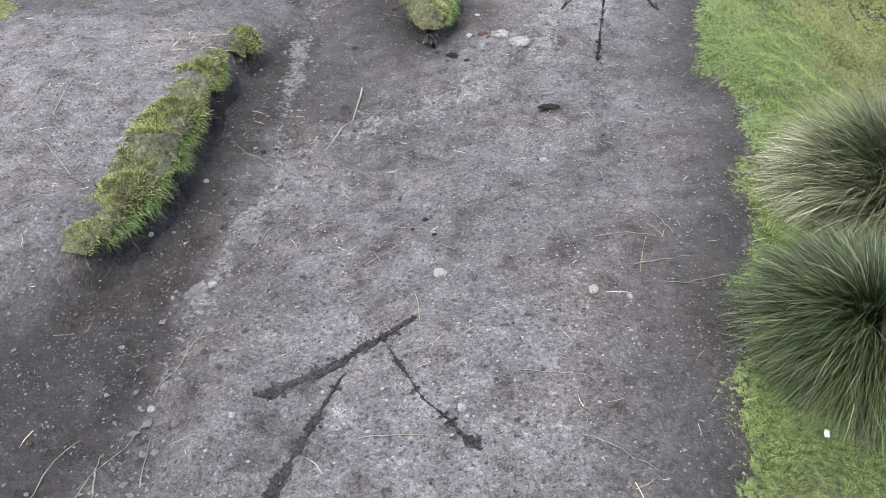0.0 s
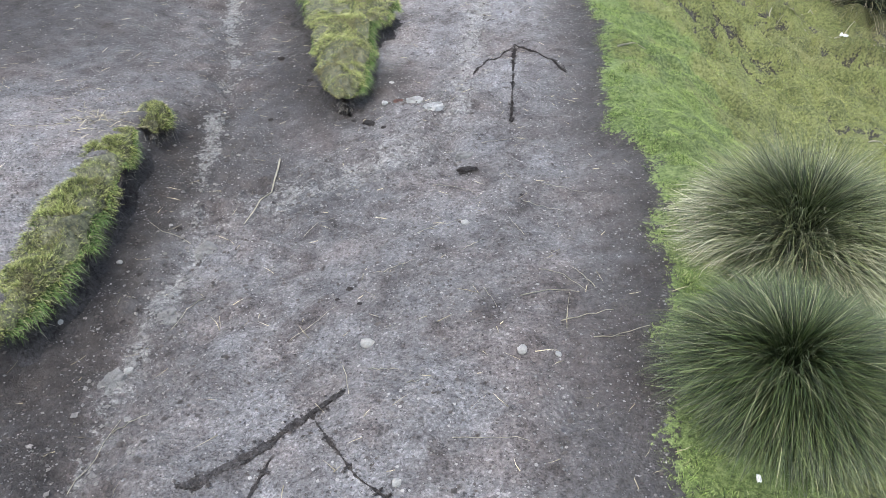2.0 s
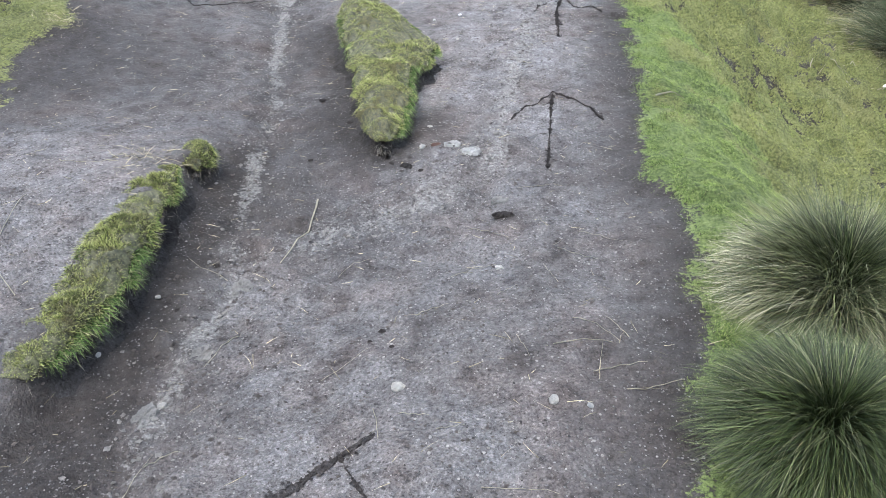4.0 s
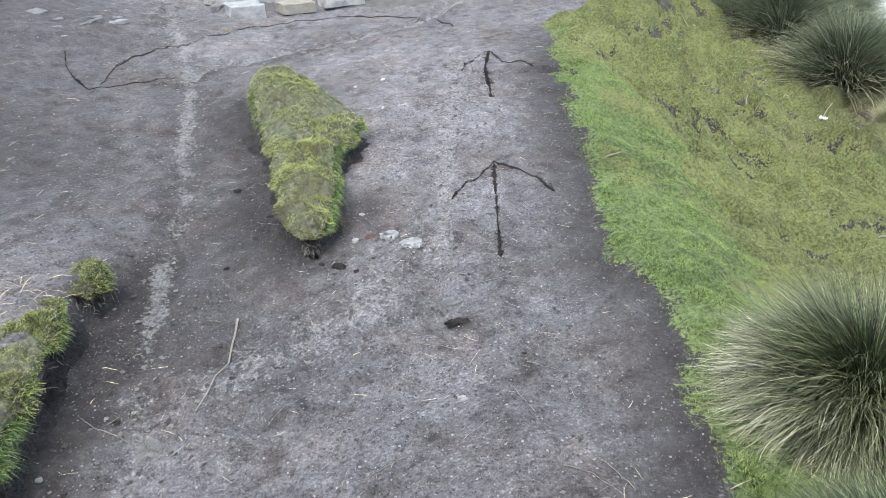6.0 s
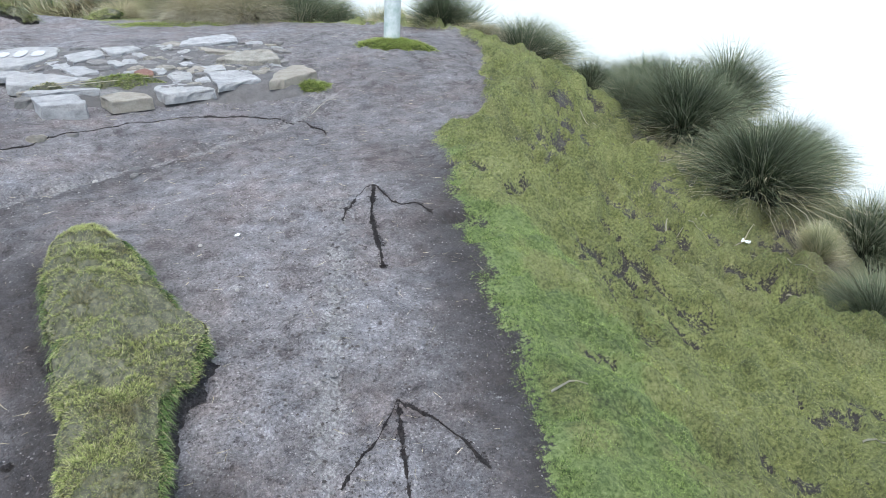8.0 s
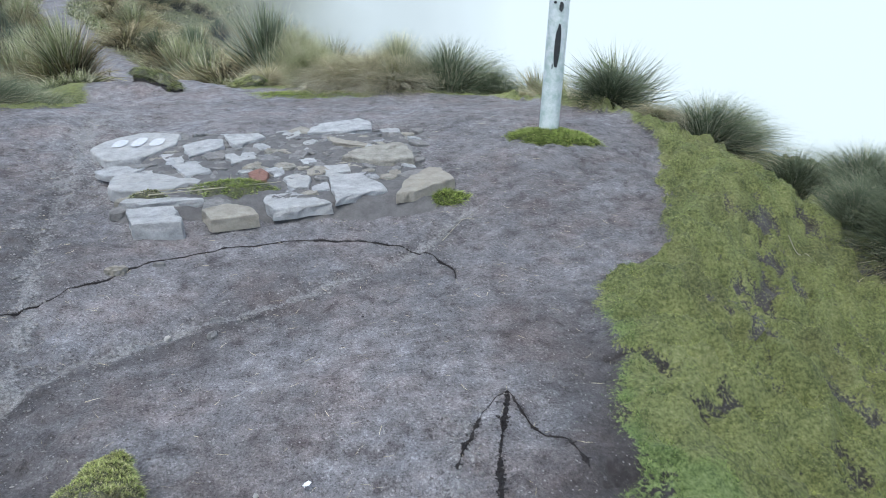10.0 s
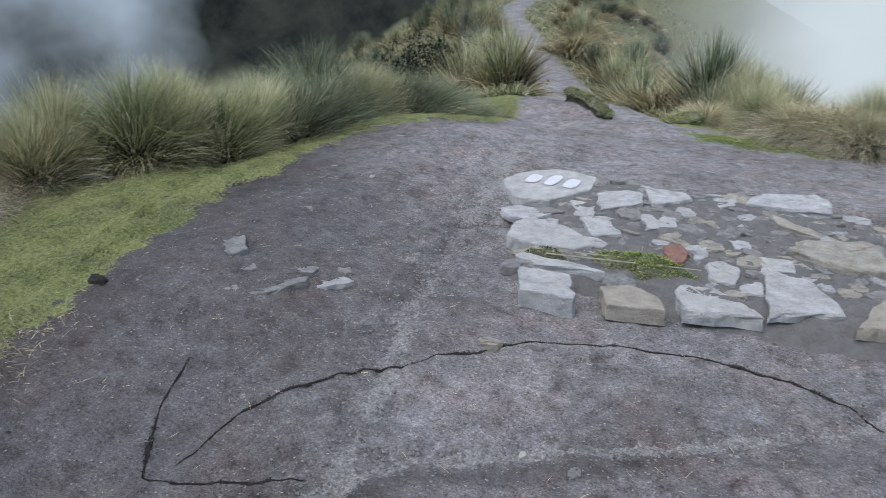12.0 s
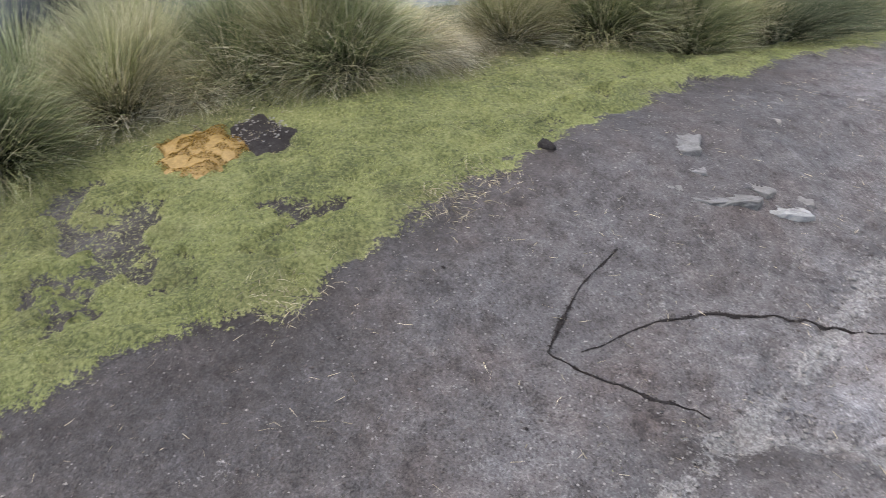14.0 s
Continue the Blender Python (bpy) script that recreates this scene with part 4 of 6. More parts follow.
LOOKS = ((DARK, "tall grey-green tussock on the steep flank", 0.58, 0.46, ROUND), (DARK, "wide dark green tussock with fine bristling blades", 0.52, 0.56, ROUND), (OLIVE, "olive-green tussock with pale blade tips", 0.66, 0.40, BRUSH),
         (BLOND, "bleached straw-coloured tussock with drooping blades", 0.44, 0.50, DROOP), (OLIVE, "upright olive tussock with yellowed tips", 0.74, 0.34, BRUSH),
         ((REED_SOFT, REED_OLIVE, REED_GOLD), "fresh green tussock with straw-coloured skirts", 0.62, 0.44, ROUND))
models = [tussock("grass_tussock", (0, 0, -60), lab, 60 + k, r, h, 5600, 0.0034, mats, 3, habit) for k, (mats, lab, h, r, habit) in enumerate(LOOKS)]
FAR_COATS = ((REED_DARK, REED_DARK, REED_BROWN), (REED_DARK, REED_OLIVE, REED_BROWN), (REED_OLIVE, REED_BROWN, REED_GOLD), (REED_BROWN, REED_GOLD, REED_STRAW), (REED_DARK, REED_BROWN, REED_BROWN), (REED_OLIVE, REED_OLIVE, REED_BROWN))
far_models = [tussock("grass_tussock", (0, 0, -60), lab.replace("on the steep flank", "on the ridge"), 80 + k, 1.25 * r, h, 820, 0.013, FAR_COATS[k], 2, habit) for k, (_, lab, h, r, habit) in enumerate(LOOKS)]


def plant(k, x, y, s, turn, kinds=models):
    return copy_thing(kinds[k], Matrix.Translation((x, y, gz(x, y) - 0.02)) @ Matrix.Rotation(turn, 4, "Z") @ Matrix.Diagonal((s, s, s * (0.92 + 0.16 * math.sin(turn * 7)), 1)))


PLANTED = [(0, 2.4, 10.2, 0.85), (3, 2.75, 9.8, 0.55), (1, 3.2, 9.75, 1.25), (3, 3.35, 9.3, 0.5), (0, 3.75, 9.1, 1.05), (1, 4.3, 8.35, 1.15), (0, 3.75, 8.15, 0.7), (1, 4.1, 7.75, 1.15), (0, 4.6, 7.0, 1.1), (1, 4.1, 6.55, 1.2), (2, 4.0, 5.65, 0.5), (0, 3.85, 4.9, 0.85),
           (0, 5.3, 7.7, 1.2), (1, 4.6, 9.5, 1.1), (0, 3.7, 10.4, 1.0), (1, 5.3, 6.6, 1.1), (0, 5.2, 8.8, 1.2), (1, 4.8, 5.3, 0.9),
           (3, -1.3, 12.75, 0.7), (2, -0.75, 12.7, 0.85), (3, -0.35, 12.3, 1.0), (3, 0.3, 12.15, 1.1), (3, -0.02, 12.35, 1.1), (1, 0.95, 12.3, 1.35), (5, -0.7, 12.45, 0.7), (2, 0.35, 12.8, 1.0), (2, -0.9, 13.4, 1.2), (0, 1.45, 11.95, 0.65), (3, 1.75, 11.45, 0.4), (0, 1.7, 11.8, 0.5), (2, 2.0, 11.1, 0.5), (3, 2.2, 10.7, 0.45),
           (5, -4.15, 3.7, 1.05), (2, -4.4, 4.35, 0.95), (3, -4.42, 4.74, 0.7), (5, -4.5, 5.05, 1.0), (2, -4.32, 5.42, 1.05), (5, -4.2, 5.62, 0.95), (3, -4.3, 6.0, 0.85), (3, -4.35, 6.28, 0.5), (3, -4.42, 6.62, 0.55), (2, -4.42, 6.86, 0.9), (0, -4.85, 6.62, 0.85), (4, -4.62, 7.18, 0.95), (5, -4.25, 7.55, 1.05), (2, -4.2, 7.85, 0.95), (5, -3.95, 8.1, 0.9), (2, -4.0, 8.5, 0.95), (1, -3.95, 8.95, 1.15),
           (0, -4.0, 9.45, 1.2), (2, -3.95, 9.95, 1.05), (1, -3.85, 10.5, 1.15), (0, -3.8, 11.0, 1.0), (1, -3.75, 11.6, 0.95), (3, -3.85, 12.0, 0.75), (1, -4.5, 9.9, 1.4), (0, -4.45, 10.7, 1.4), (3, -4.4, 11.5, 1.0), (0, -4.4, 9.1, 1.3), (4, -4.6, 8.3, 0.95), (2, -4.9, 7.6, 0.95), (0, -4.9, 8.9, 1.1),
           (5, -4.9, 5.7, 1.0), (0, -4.95, 5.2, 1.1), (2, -4.85, 4.55, 1.15), (5, -4.7, 3.9, 1.2), (0, -4.55, 3.2, 1.2), (2, -4.5, 2.6, 1.1), (4, -5.2, 6.3, 0.95), (3, -4.9, 6.15, 0.9), (0, -5.6, 9.6, 1.2), (2, -5.0, 10.4, 1.1)]
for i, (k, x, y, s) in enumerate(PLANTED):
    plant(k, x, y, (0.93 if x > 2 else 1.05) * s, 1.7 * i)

rng = np.random.default_rng(9)
count = 0
while count < 285:
    y = 13.2 + 34 * rng.uniform() ** 1.5
    u = rng.normal(-0.15, 1.0) * (2.4 + 0.13 * (y - 12))
    if abs(u) < 0.75 + 0.014 * y or u > 8:
        continue
    x = float(trail_x(y)) + u
    plant(int(rng.choice([2, 3, 4, 0], p=[0.3, 0.34, 0.24, 0.12])), x, y, float(rng.uniform(0.8, 1.6)), float(rng.uniform(0, 6.28)), far_models)
    count += 1
for ob in models + far_models:
    for child in list(ob.children):
        bpy.data.objects.remove(child)
    bpy.data.objects.remove(ob)


# ---- turf remnants ----
def turf_mound(name, label, centre, top, base_drop, seed, blade_count, tall):
    # centre: y, x, half width; a raised block of soil with a turf cap and undercut sides
    rng = np.random.default_rng(seed)
    cy, cx, cw = [np.array(c) for c in zip(*centre)]
    ty, tz = [np.array(c) for c in zip(*top)]
    ob = thing(name, (float(cx.mean()), float(cy.mean()), gz(float(cx.mean()), float(cy.mean()))), label, "turf bank")
    o = np.array(ob.location)

    def shape(y, v):
        y = np.asarray(y, float)
        wob = 1 + 0.3 * vnoise(y * 7, np.sign(v) * 3.0 + 0 * y, seed) + 0.14 * vnoise(y * 23, np.sign(v) * 5.0 + 0 * y, seed + 1)
        w = np.interp(y, cy, cw) * wob
        return np.interp(y, cy, cx) + v * w

    ys = np.linspace(cy[0], cy[-1], 160)
    vs = np.linspace(-1, 1, 41)
    yy, vv = [a.ravel() for a in np.meshgrid(ys, vs, indexing="ij")]
    idx = (np.arange(159)[:, None] * 41 + np.arange(40)[None]).ravel()
    tris = np.concatenate([np.stack([idx, idx + 41, idx + 42], 1), np.stack([idx, idx + 42, idx + 1], 1)])

    def cap(yq, vq, lift):
        x = shape(yq, vq)
        edge = (1 - np.abs(vq) ** 3) * np.clip(np.minimum(yq - cy[0], cy[-1] - yq) / 0.07, 0, 1) ** 0.5
        g = sheet(x, yq)
        z = np.interp(yq, ty, tz) + 0.035 * fbm(x * 7, yq * 7, seed + 4, 3) + 0.016 * fbm(x * 26, yq * 26, seed + 6, 3) + 0.07 * (0.2 - np.abs(fbm(x * 10, yq * 10, seed + 7, 3))) + lift
        return x, np.maximum(g - 0.03 + (z - g + 0.03) * (0.76 + 0.24 * edge), g - 0.03)

    x, z = cap(yy, vv, 0.0)
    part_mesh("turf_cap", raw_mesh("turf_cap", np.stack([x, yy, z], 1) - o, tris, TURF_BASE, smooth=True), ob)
    # earth flanks: from under the cap's rim down to the ground, drawn in at half height
    loop = [(y, -1.0) for y in ys] + [(ys[-1], v) for v in vs[1:-1]] + [(y, 1.0) for y in ys[::-1]] + [(ys[0], v) for v in vs[::-1][1:-1]]
    ly, lv = np.array([a for a, _ in loop]), np.array([b for _, b in loop])
    rx, rz = cap(ly, lv, -0.006)
    mx, my = float(cx.mean()), float(cy.mean())
    rows = []
    n = len(loop)
    for f, inn in ((0.0, 0.0), (0.25, -0.03), (0.6, -0.035), (0.85, 0.01), (1.0, base_drop)):
        sgn = np.where(np.abs(lv) > 0.99, np.sign(lv), 0)
        ex = rx + sgn * (inn + 0.03 * fbm(ly * 9, f * 4 + sgn * 2, seed + 8, 3))
        ey = ly + np.where(np.abs(lv) < 0.99, np.sign(ly - my), 0) * (inn + 0.03 * fbm(lv * 4, f * 4 + 0 * lv, seed + 9, 2))
        g = sheet(ex, ey) - 0.015
        rows.append(np.stack([ex, ey, rz * (1 - f) + g * f], 1))
    v = np.concatenate(rows)
    t = []
    for k in range(4):
        a = k * n + np.arange(n)
        b = k * n + (np.arange(n) + 1) % n
        t += [np.stack([a, b, b + n], 1), np.stack([a, b + n, a + n], 1)]
    part_mesh("earth_flank", raw_mesh("earth_flank", v - o, np.concatenate(t), EARTH, smooth=True), ob, "dark crumbling eroded soil")
    by, bv = rng.uniform(cy[0], cy[-1], blade_count), rng.uniform(-1.02, 1.02, blade_count)
    # the cap is worn through to earth in ragged patches, most on its sunken side
    worn = fbm(shape(by, bv) * 8, by * 6, seed + 40, 4) + 0.35 * fbm(shape(by, bv) * 30, by * 30, seed + 41, 2) + 0.10 * np.clip(bv, -0.6, 0.8)
    held = worn + rng.normal(0, 0.05, blade_count) < 0.38
    by, bv = by[held], bv[held]
    bx, bz = cap(by, np.clip(bv, -1, 1), 0)
    thick = np.clip(0.9 + 1.6 * fbm(bx * 9, by * 9, seed + 20, 3), 0.6, 1.6)
    way, _ = outward(rng, len(bx), 15, 70)
    way[:, 0] += 0.9 * bv ** 5
    thick = thick * np.clip(0.55 + (by - cy[0]) / 0.14, 0.55, 1)
    length = tall * thick * rng.uniform(0.5, 1.35, len(bx)) * (1 + 0.3 * np.abs(bv) ** 4)
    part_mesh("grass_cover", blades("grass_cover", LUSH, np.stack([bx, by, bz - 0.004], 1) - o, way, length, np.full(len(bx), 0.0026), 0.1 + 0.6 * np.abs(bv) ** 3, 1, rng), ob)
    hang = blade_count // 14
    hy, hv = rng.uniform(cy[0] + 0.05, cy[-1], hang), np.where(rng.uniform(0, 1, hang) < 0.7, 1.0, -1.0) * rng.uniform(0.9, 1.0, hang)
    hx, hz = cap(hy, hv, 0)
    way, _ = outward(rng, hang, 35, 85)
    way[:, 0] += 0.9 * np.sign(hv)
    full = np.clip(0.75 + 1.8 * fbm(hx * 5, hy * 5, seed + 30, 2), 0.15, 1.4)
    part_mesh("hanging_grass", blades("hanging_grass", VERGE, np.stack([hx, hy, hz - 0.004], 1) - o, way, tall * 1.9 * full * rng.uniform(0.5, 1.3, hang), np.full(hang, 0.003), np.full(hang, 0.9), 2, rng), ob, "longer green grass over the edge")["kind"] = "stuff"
    k = np.concatenate([rng.integers(0, n, 300), rng.integers(n - 26, n, 60)])
    rb = np.stack([rx[k], ly[k], rz[k] - rng.uniform(0.0, 0.06, 360)], 1)
    way = rng.normal(0, 0.8, (360, 3))
    way[:, 2] -= 0.6
    way[:, 0] += 0.7 * lv[k]
    way[:, 1] += np.sign(ly[k] - my) * (np.abs(lv[k]) < 0.99)
    part_mesh("root_fringe", blades("root_fringe", ROOTS, rb - o, way, rng.uniform(0.015, 0.045, 360), np.full(360, 0.0024), np.full(360, 0.2), 3, rng), ob, "pale roots hanging from the broken rim")["kind"] = "stuff"
    return ob


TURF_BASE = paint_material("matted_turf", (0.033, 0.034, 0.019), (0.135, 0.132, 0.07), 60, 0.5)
turf_mound("turf_island", "raised island of green turf on a dark eroded soil block",
           [(3.03, -0.09, 0.025), (3.10, -0.10, 0.075), (3.2, -0.11, 0.10), (3.4, -0.125, 0.125), (3.6, -0.15, 0.15), (3.82, -0.16, 0.175), (3.92, -0.13, 0.215), (4.05, -0.15, 0.235), (4.3, -0.23, 0.22), (4.63, -0.33, 0.19), (5.0, -0.45, 0.12), (5.2, -0.46, 0.04)],
           [(3.0, 0.09), (3.1, 0.14), (3.3, 0.18), (3.9, 0.21), (4.45, 0.28), (4.9, 0.25), (5.2, 0.18)], 0.07, 5, 95000, 0.018)
turf_mound("turf_bank", "long strip of lush green grass along a cut bank",
           [(1.38, -0.895, 0.03), (1.46, -0.885, 0.065), (1.75, -0.87, 0.088), (2.1, -0.885, 0.082), (2.3, -0.895, 0.085), (2.48, -0.9, 0.065), (2.6, -0.89, 0.03)],
           [(1.4, 0.12), (1.7, 0.15), (2.2, 0.165), (2.6, 0.16)], 0.04, 15, 38000, 0.021)
turf_mound("turf_bank", "small clump of grass at the end of the cut bank",
           [(2.68, -0.87, 0.03), (2.74, -0.865, 0.055), (2.84, -0.865, 0.06), (2.92, -0.87, 0.03)], [(2.6, 0.14), (2.9, 0.13)], 0.03, 25, 7000, 0.03)
# torn sods where the trail leaves the hilltop
for course, rim in (([(12.12, -2.22, 0.04), (12.3, -2.36, 0.09), (12.55, -2.62, 0.13), (12.75, -2.85, 0.13), (12.88, -2.95, 0.04)], 0.04), ([(12.2, -1.62, 0.05), (12.35, -1.5, 0.14), (12.5, -1.42, 0.15), (12.62, -1.4, 0.05)], -0.02)):
    turf_mound("sod_ledge", "torn grassy sod over dark earth where the trail begins", course, [(12.0, rim - 0.12), (12.45, rim), (13.0, rim + 0.04)], 0.02, 35, 5000, 0.05)


# ---- stone paving ----
def slab_mesh(name, poly, top, thick, mat, seed, slope=(0.0, 0.0)):
    rng = np.random.default_rng(seed)
    p = np.array(poly, float)
    c = p.mean(0)
    area = sum(p[i - 1][0] * p[i][1] - p[i][0] * p[i - 1][1] for i in range(len(p)))
    if area < 0:
        p = p[::-1]
    ring = []
    for a, b in zip(p, np.roll(p, -1, 0)):
        for s in (0.0, 0.2, 0.4, 0.6, 0.8):
            ring.append(a + (b - a) * s + (rng.normal(0, 0.007, 2) * min(1, 4 * np.linalg.norm(b - a)) if s else (c - a) * 0.015))
    ring = np.array(ring)
    n = len(ring)

    def at(q, z):
        return np.stack([q[:, 0], q[:, 1], z + (q[:, 0] - c[0]) * slope[0] + (q[:, 1] - c[1]) * slope[1]], 1)

    inner = c + (ring - c) * 0.975 + rng.normal(0, 0.003, (n, 2)) * min(1, 4 * np.abs(ring - c).max())
    mid = c + (ring - c) * 0.55
    rows = [at(c + (ring - c) * 1.02, top - thick), at(ring * 1.0, top - 0.35 * thick) + rng.normal(0, 0.005, (n, 3)), at(ring, top - 0.007), at(inner, top) + rng.normal(0, 0.0015, (n, 3)), at(mid, top) + rng.normal(0, 0.003, (n, 3))]
    v = np.concatenate(rows + [np.array([[c[0], c[1], top]])])
    t = []
    for k in range(4):
        a, b = k * n + np.arange(n), k * n + (np.arange(n) + 1) % n
        t += [np.stack([a, b, b + n], 1), np.stack([a, b + n, a + n], 1)]
    a, b = 4 * n + np.arange(n), 4 * n + (np.arange(n) + 1) % n
    t.append(np.stack([a, b, np.full(n, 5 * n)], 1))
    return raw_mesh(name, v, np.concatenate(t), mat)


paving = thing("stone_paving", (0, 0, 0), "low platform of rough grey field slabs set in earth and mortar", "stone paving")
SLABS = [
    ([(-1.94, 8.82), (-1.71, 8.54), (-1.48, 8.59), (-1.31, 8.93), (-1.35, 9.19), (-1.68, 9.24), (-1.86, 9.08)], 0.19, 0.06, SLATE),
    ([(-1.72, 8.32), (-1.60, 8.21), (-1.47, 8.21), (-1.37, 8.38), (-1.63, 8.44)], 0.17, 0.04, SLATE),
    ([(-1.43, 7.82), (-1.34, 7.78), (-1.03, 7.83), (-0.95, 7.97), (-1.09, 8.10), (-1.25, 8.18), (-1.44, 8.20), (-1.50, 8.06)], 0.20, 0.08, SLATE),
    ([(-1.28, 7.58), (-1.09, 7.53), (-0.76, 7.62), (-0.96, 7.66), (-1.27, 7.65)], 0.20, 0.06, SLATE),
    ([(-1.20, 7.47), (-1.08, 7.21), (-0.80, 7.25), (-0.92, 7.50)], 0.20, 0.15, SLATE),
    ([(-0.75, 7.48), (-0.65, 7.31), (-0.38, 7.39), (-0.46, 7.52), (-0.60, 7.57)], 0.18, 0.085, OCHRE),
    ([(-0.40, 7.64), (-0.31, 7.44), (0.05, 7.54), (-0.08, 7.66), (-0.27, 7.76), (-0.39, 7.71)], 0.18, 0.075, SLATE),
    ([(-0.03, 8.05), (0.06, 7.57), (0.38, 7.75), (0.17, 8.11)], 0.19, 0.055, SLATE),
    ([(0.44, 7.63), (0.51, 7.95), (0.67, 8.21), (0.75, 8.18), (0.83, 7.93), (0.58, 7.69)], 0.19, 0.07, OCHRE),
    ([(0.03, 8.44), (0.36, 8.30), (0.56, 8.35), (0.48, 8.72), (0.40, 8.75), (0.15, 8.60)], 0.21, 0.07, OCHRE),
    ([(-0.32, 9.17), (0.21, 9.19), (0.18, 9.44), (0.08, 9.53), (-0.25, 9.40)], 0.20, 0.06, SLATE),
    ([(-0.14, 9.03), (0.28, 8.76), (0.18, 8.75), (-0.08, 8.85)], 0.19, 0.05, OCHRE),
    ([(-0.99, 9.14), (-0.85, 8.83), (-0.63, 9.06), (-0.71, 9.19), (-0.95, 9.17)], 0.19, 0.05, SLATE),
    ([(-1.25, 8.89), (-1.11, 8.56), (-0.91, 8.83), (-0.98, 9.04), (-1.08, 9.04)], 0.19, 0.05, SLATE),
    ([(-1.18, 8.36), (-1.02, 8.12), (-0.86, 8.22), (-1.00, 8.39)], 0.19, 0.05, SLATE),
    ([(-1.36, 8.67), (-1.21, 8.40), (-1.12, 8.46), (-1.19, 8.68)], 0.18, 0.04, SLATE),
    ([(-0.87, 8.66), (-0.76, 8.40), (-0.61, 8.51), (-0.65, 8.68)], 0.18, 0.04, SLATE),
    ([(-0.67, 8.30), (-0.60, 8.46), (-0.55, 8.42), (-0.58, 8.27)], 0.18, 0.04, OCHRE),
    ([(-0.59, 8.12), (-0.51, 7.90), (-0.43, 7.96), (-0.44, 8.11), (-0.52, 8.22)], 0.20, 0.08, REDROCK),
    ([(-0.42, 8.14), (-0.40, 8.07), (-0.34, 8.15), (-0.38, 8.29), (-0.52, 8.27)], 0.18, 0.05, SLATE),
    ([(-0.33, 8.02), (-0.27, 7.84), (-0.14, 7.83), (-0.15, 8.04), (-0.27, 8.10)], 0.19, 0.06, SLATE),
    ([(-0.12, 7.85), (-0.10, 7.76), (0.01, 7.79), (-0.03, 7.95)], 0.18, 0.06, SLATE),
    ([(-0.50, 9.11), (-0.44, 9.01), (-0.37, 9.12), (-0.40, 9.31)], 0.18, 0.04, SLATE),
    ([(-0.29, 8.46), (-0.23, 8.34), (-0.14, 8.40), (-0.18, 8.50)], 0.18, 0.04, SLATE),
    ([(-0.09, 8.30), (-0.05, 8.12), (0.11, 8.17), (0.08, 8.31)], 0.18, 0.04, SLATE),
]
for i, (poly, top, thick, mat) in enumerate(SLABS):
    lab = {0: "grey slab daubed with worn white paint", 18: "reddish brick-like stone"}.get(i, "")
    part_mesh("slab", slab_mesh("slab", poly, top, thick, mat, 300 + i, (0.02 * math.sin(i * 2.1), 0.03 * math.cos(i * 1.3))), paving, lab)
# bed of earth and mortar under the slabs
gx, gy = np.meshgrid(np.linspace(-1.75, 0.8, 86), np.linspace(7.12, 9.45, 72), indexing="ij")
bx, by = gx.ravel(), gy.ravel()
inside = step(0, 0.18, bx - (-1.32 - 0.22 * (by - 7.4))) * step(0, 0.18, 0.72 - 0.12 * (by - 8.1) - bx) * (step(-0.12, 0.14, by - 7.36 - 0.16 * (bx + 1.2) - 0.13 * step(-0.2, -0.6, bx)) * (0.25 + 0.75 * step(-1.0, -0.75, bx)) + step(0, 0.12, by - 7.38 - 0.16 * (bx + 1.2)) * 0.75 * step(-0.75, -1.0, bx)) * step(0, 0.25, 9.4 - by)
bz = sheet(bx, by) - 0.02 + inside * (0.168 - sheet(bx, by) + 0.02) + inside * (0.03 * fbm(bx * 9, by * 9, 91, 4))
nx, ny = 86, 72
idx = (np.arange(nx - 1)[:, None] * ny + np.arange(ny - 1)[None]).ravel()
part_mesh("bed", raw_mesh("bed", np.stack([bx, by, bz], 1), np.concatenate([np.stack([idx, idx + ny, idx + ny + 1], 1), np.stack([idx, idx + ny + 1, idx + 1], 1)]), MORTAR, smooth=True), paving, "earth and crumbled mortar between the slabs")
# small stones wedged between
rng = np.random.default_rng(33)


def in_slab(x, y, grow=0.0):
    for poly, *_ in SLABS:
        p = np.array(poly)
        s = np.sign(sum(p[i - 1][0] * p[i][1] - p[i][0] * p[i - 1][1] for i in range(len(p))))
        if all(s * ((b[0] - a[0]) * (y - a[1]) - (b[1] - a[1]) * (x - a[0])) > -grow * np.linalg.norm(b - a) for a, b in zip(p, np.roll(p, -1, 0))):
            return True
    return False


laid, wedged, tries = [], 0, 0
while wedged < 150 and tries < 14000:
    tries += 1
    x, y = rng.uniform(-1.45, 0.6), rng.uniform(7.5, 9.3)
    if in_slab(x, y, 0.02) or x < -1.25 - 0.22 * (y - 7.4) or y < 7.66 + 0.16 * (x + 0.4) or (x > 0.05 and y < 7.95) or (-0.95 < x < -0.3 and 7.62 < y < 8.1):
        continue
    r = rng.uniform(0.05, 0.14)
    if any(math.hypot(x - u, y - v) < 0.78 * (r + w) for u, v, w in laid):
        continue
    laid.append((x, y, r))
    a0 = rng.uniform(0, 6.28)
    reach = [r * rng.uniform(0.75, 1.1) for _ in range(6)]
    poly = [(x + reach[k] * math.cos(a0 + k * 1.047), y + 0.85 * reach[k] * math.sin(a0 + k * 1.047)) for k in range(6)]
    part_mesh("wedge_stone", slab_mesh("wedge_stone", poly, 0.172 + rng.uniform(-0.012, 0.010), 0.05, (CRUST, CRUST, SLATE, CRUST, OCHRE)[wedged % 5], 400 + wedged, (rng.normal(0, 0.12), rng.normal(0, 0.12))), paving)
    wedged += 1
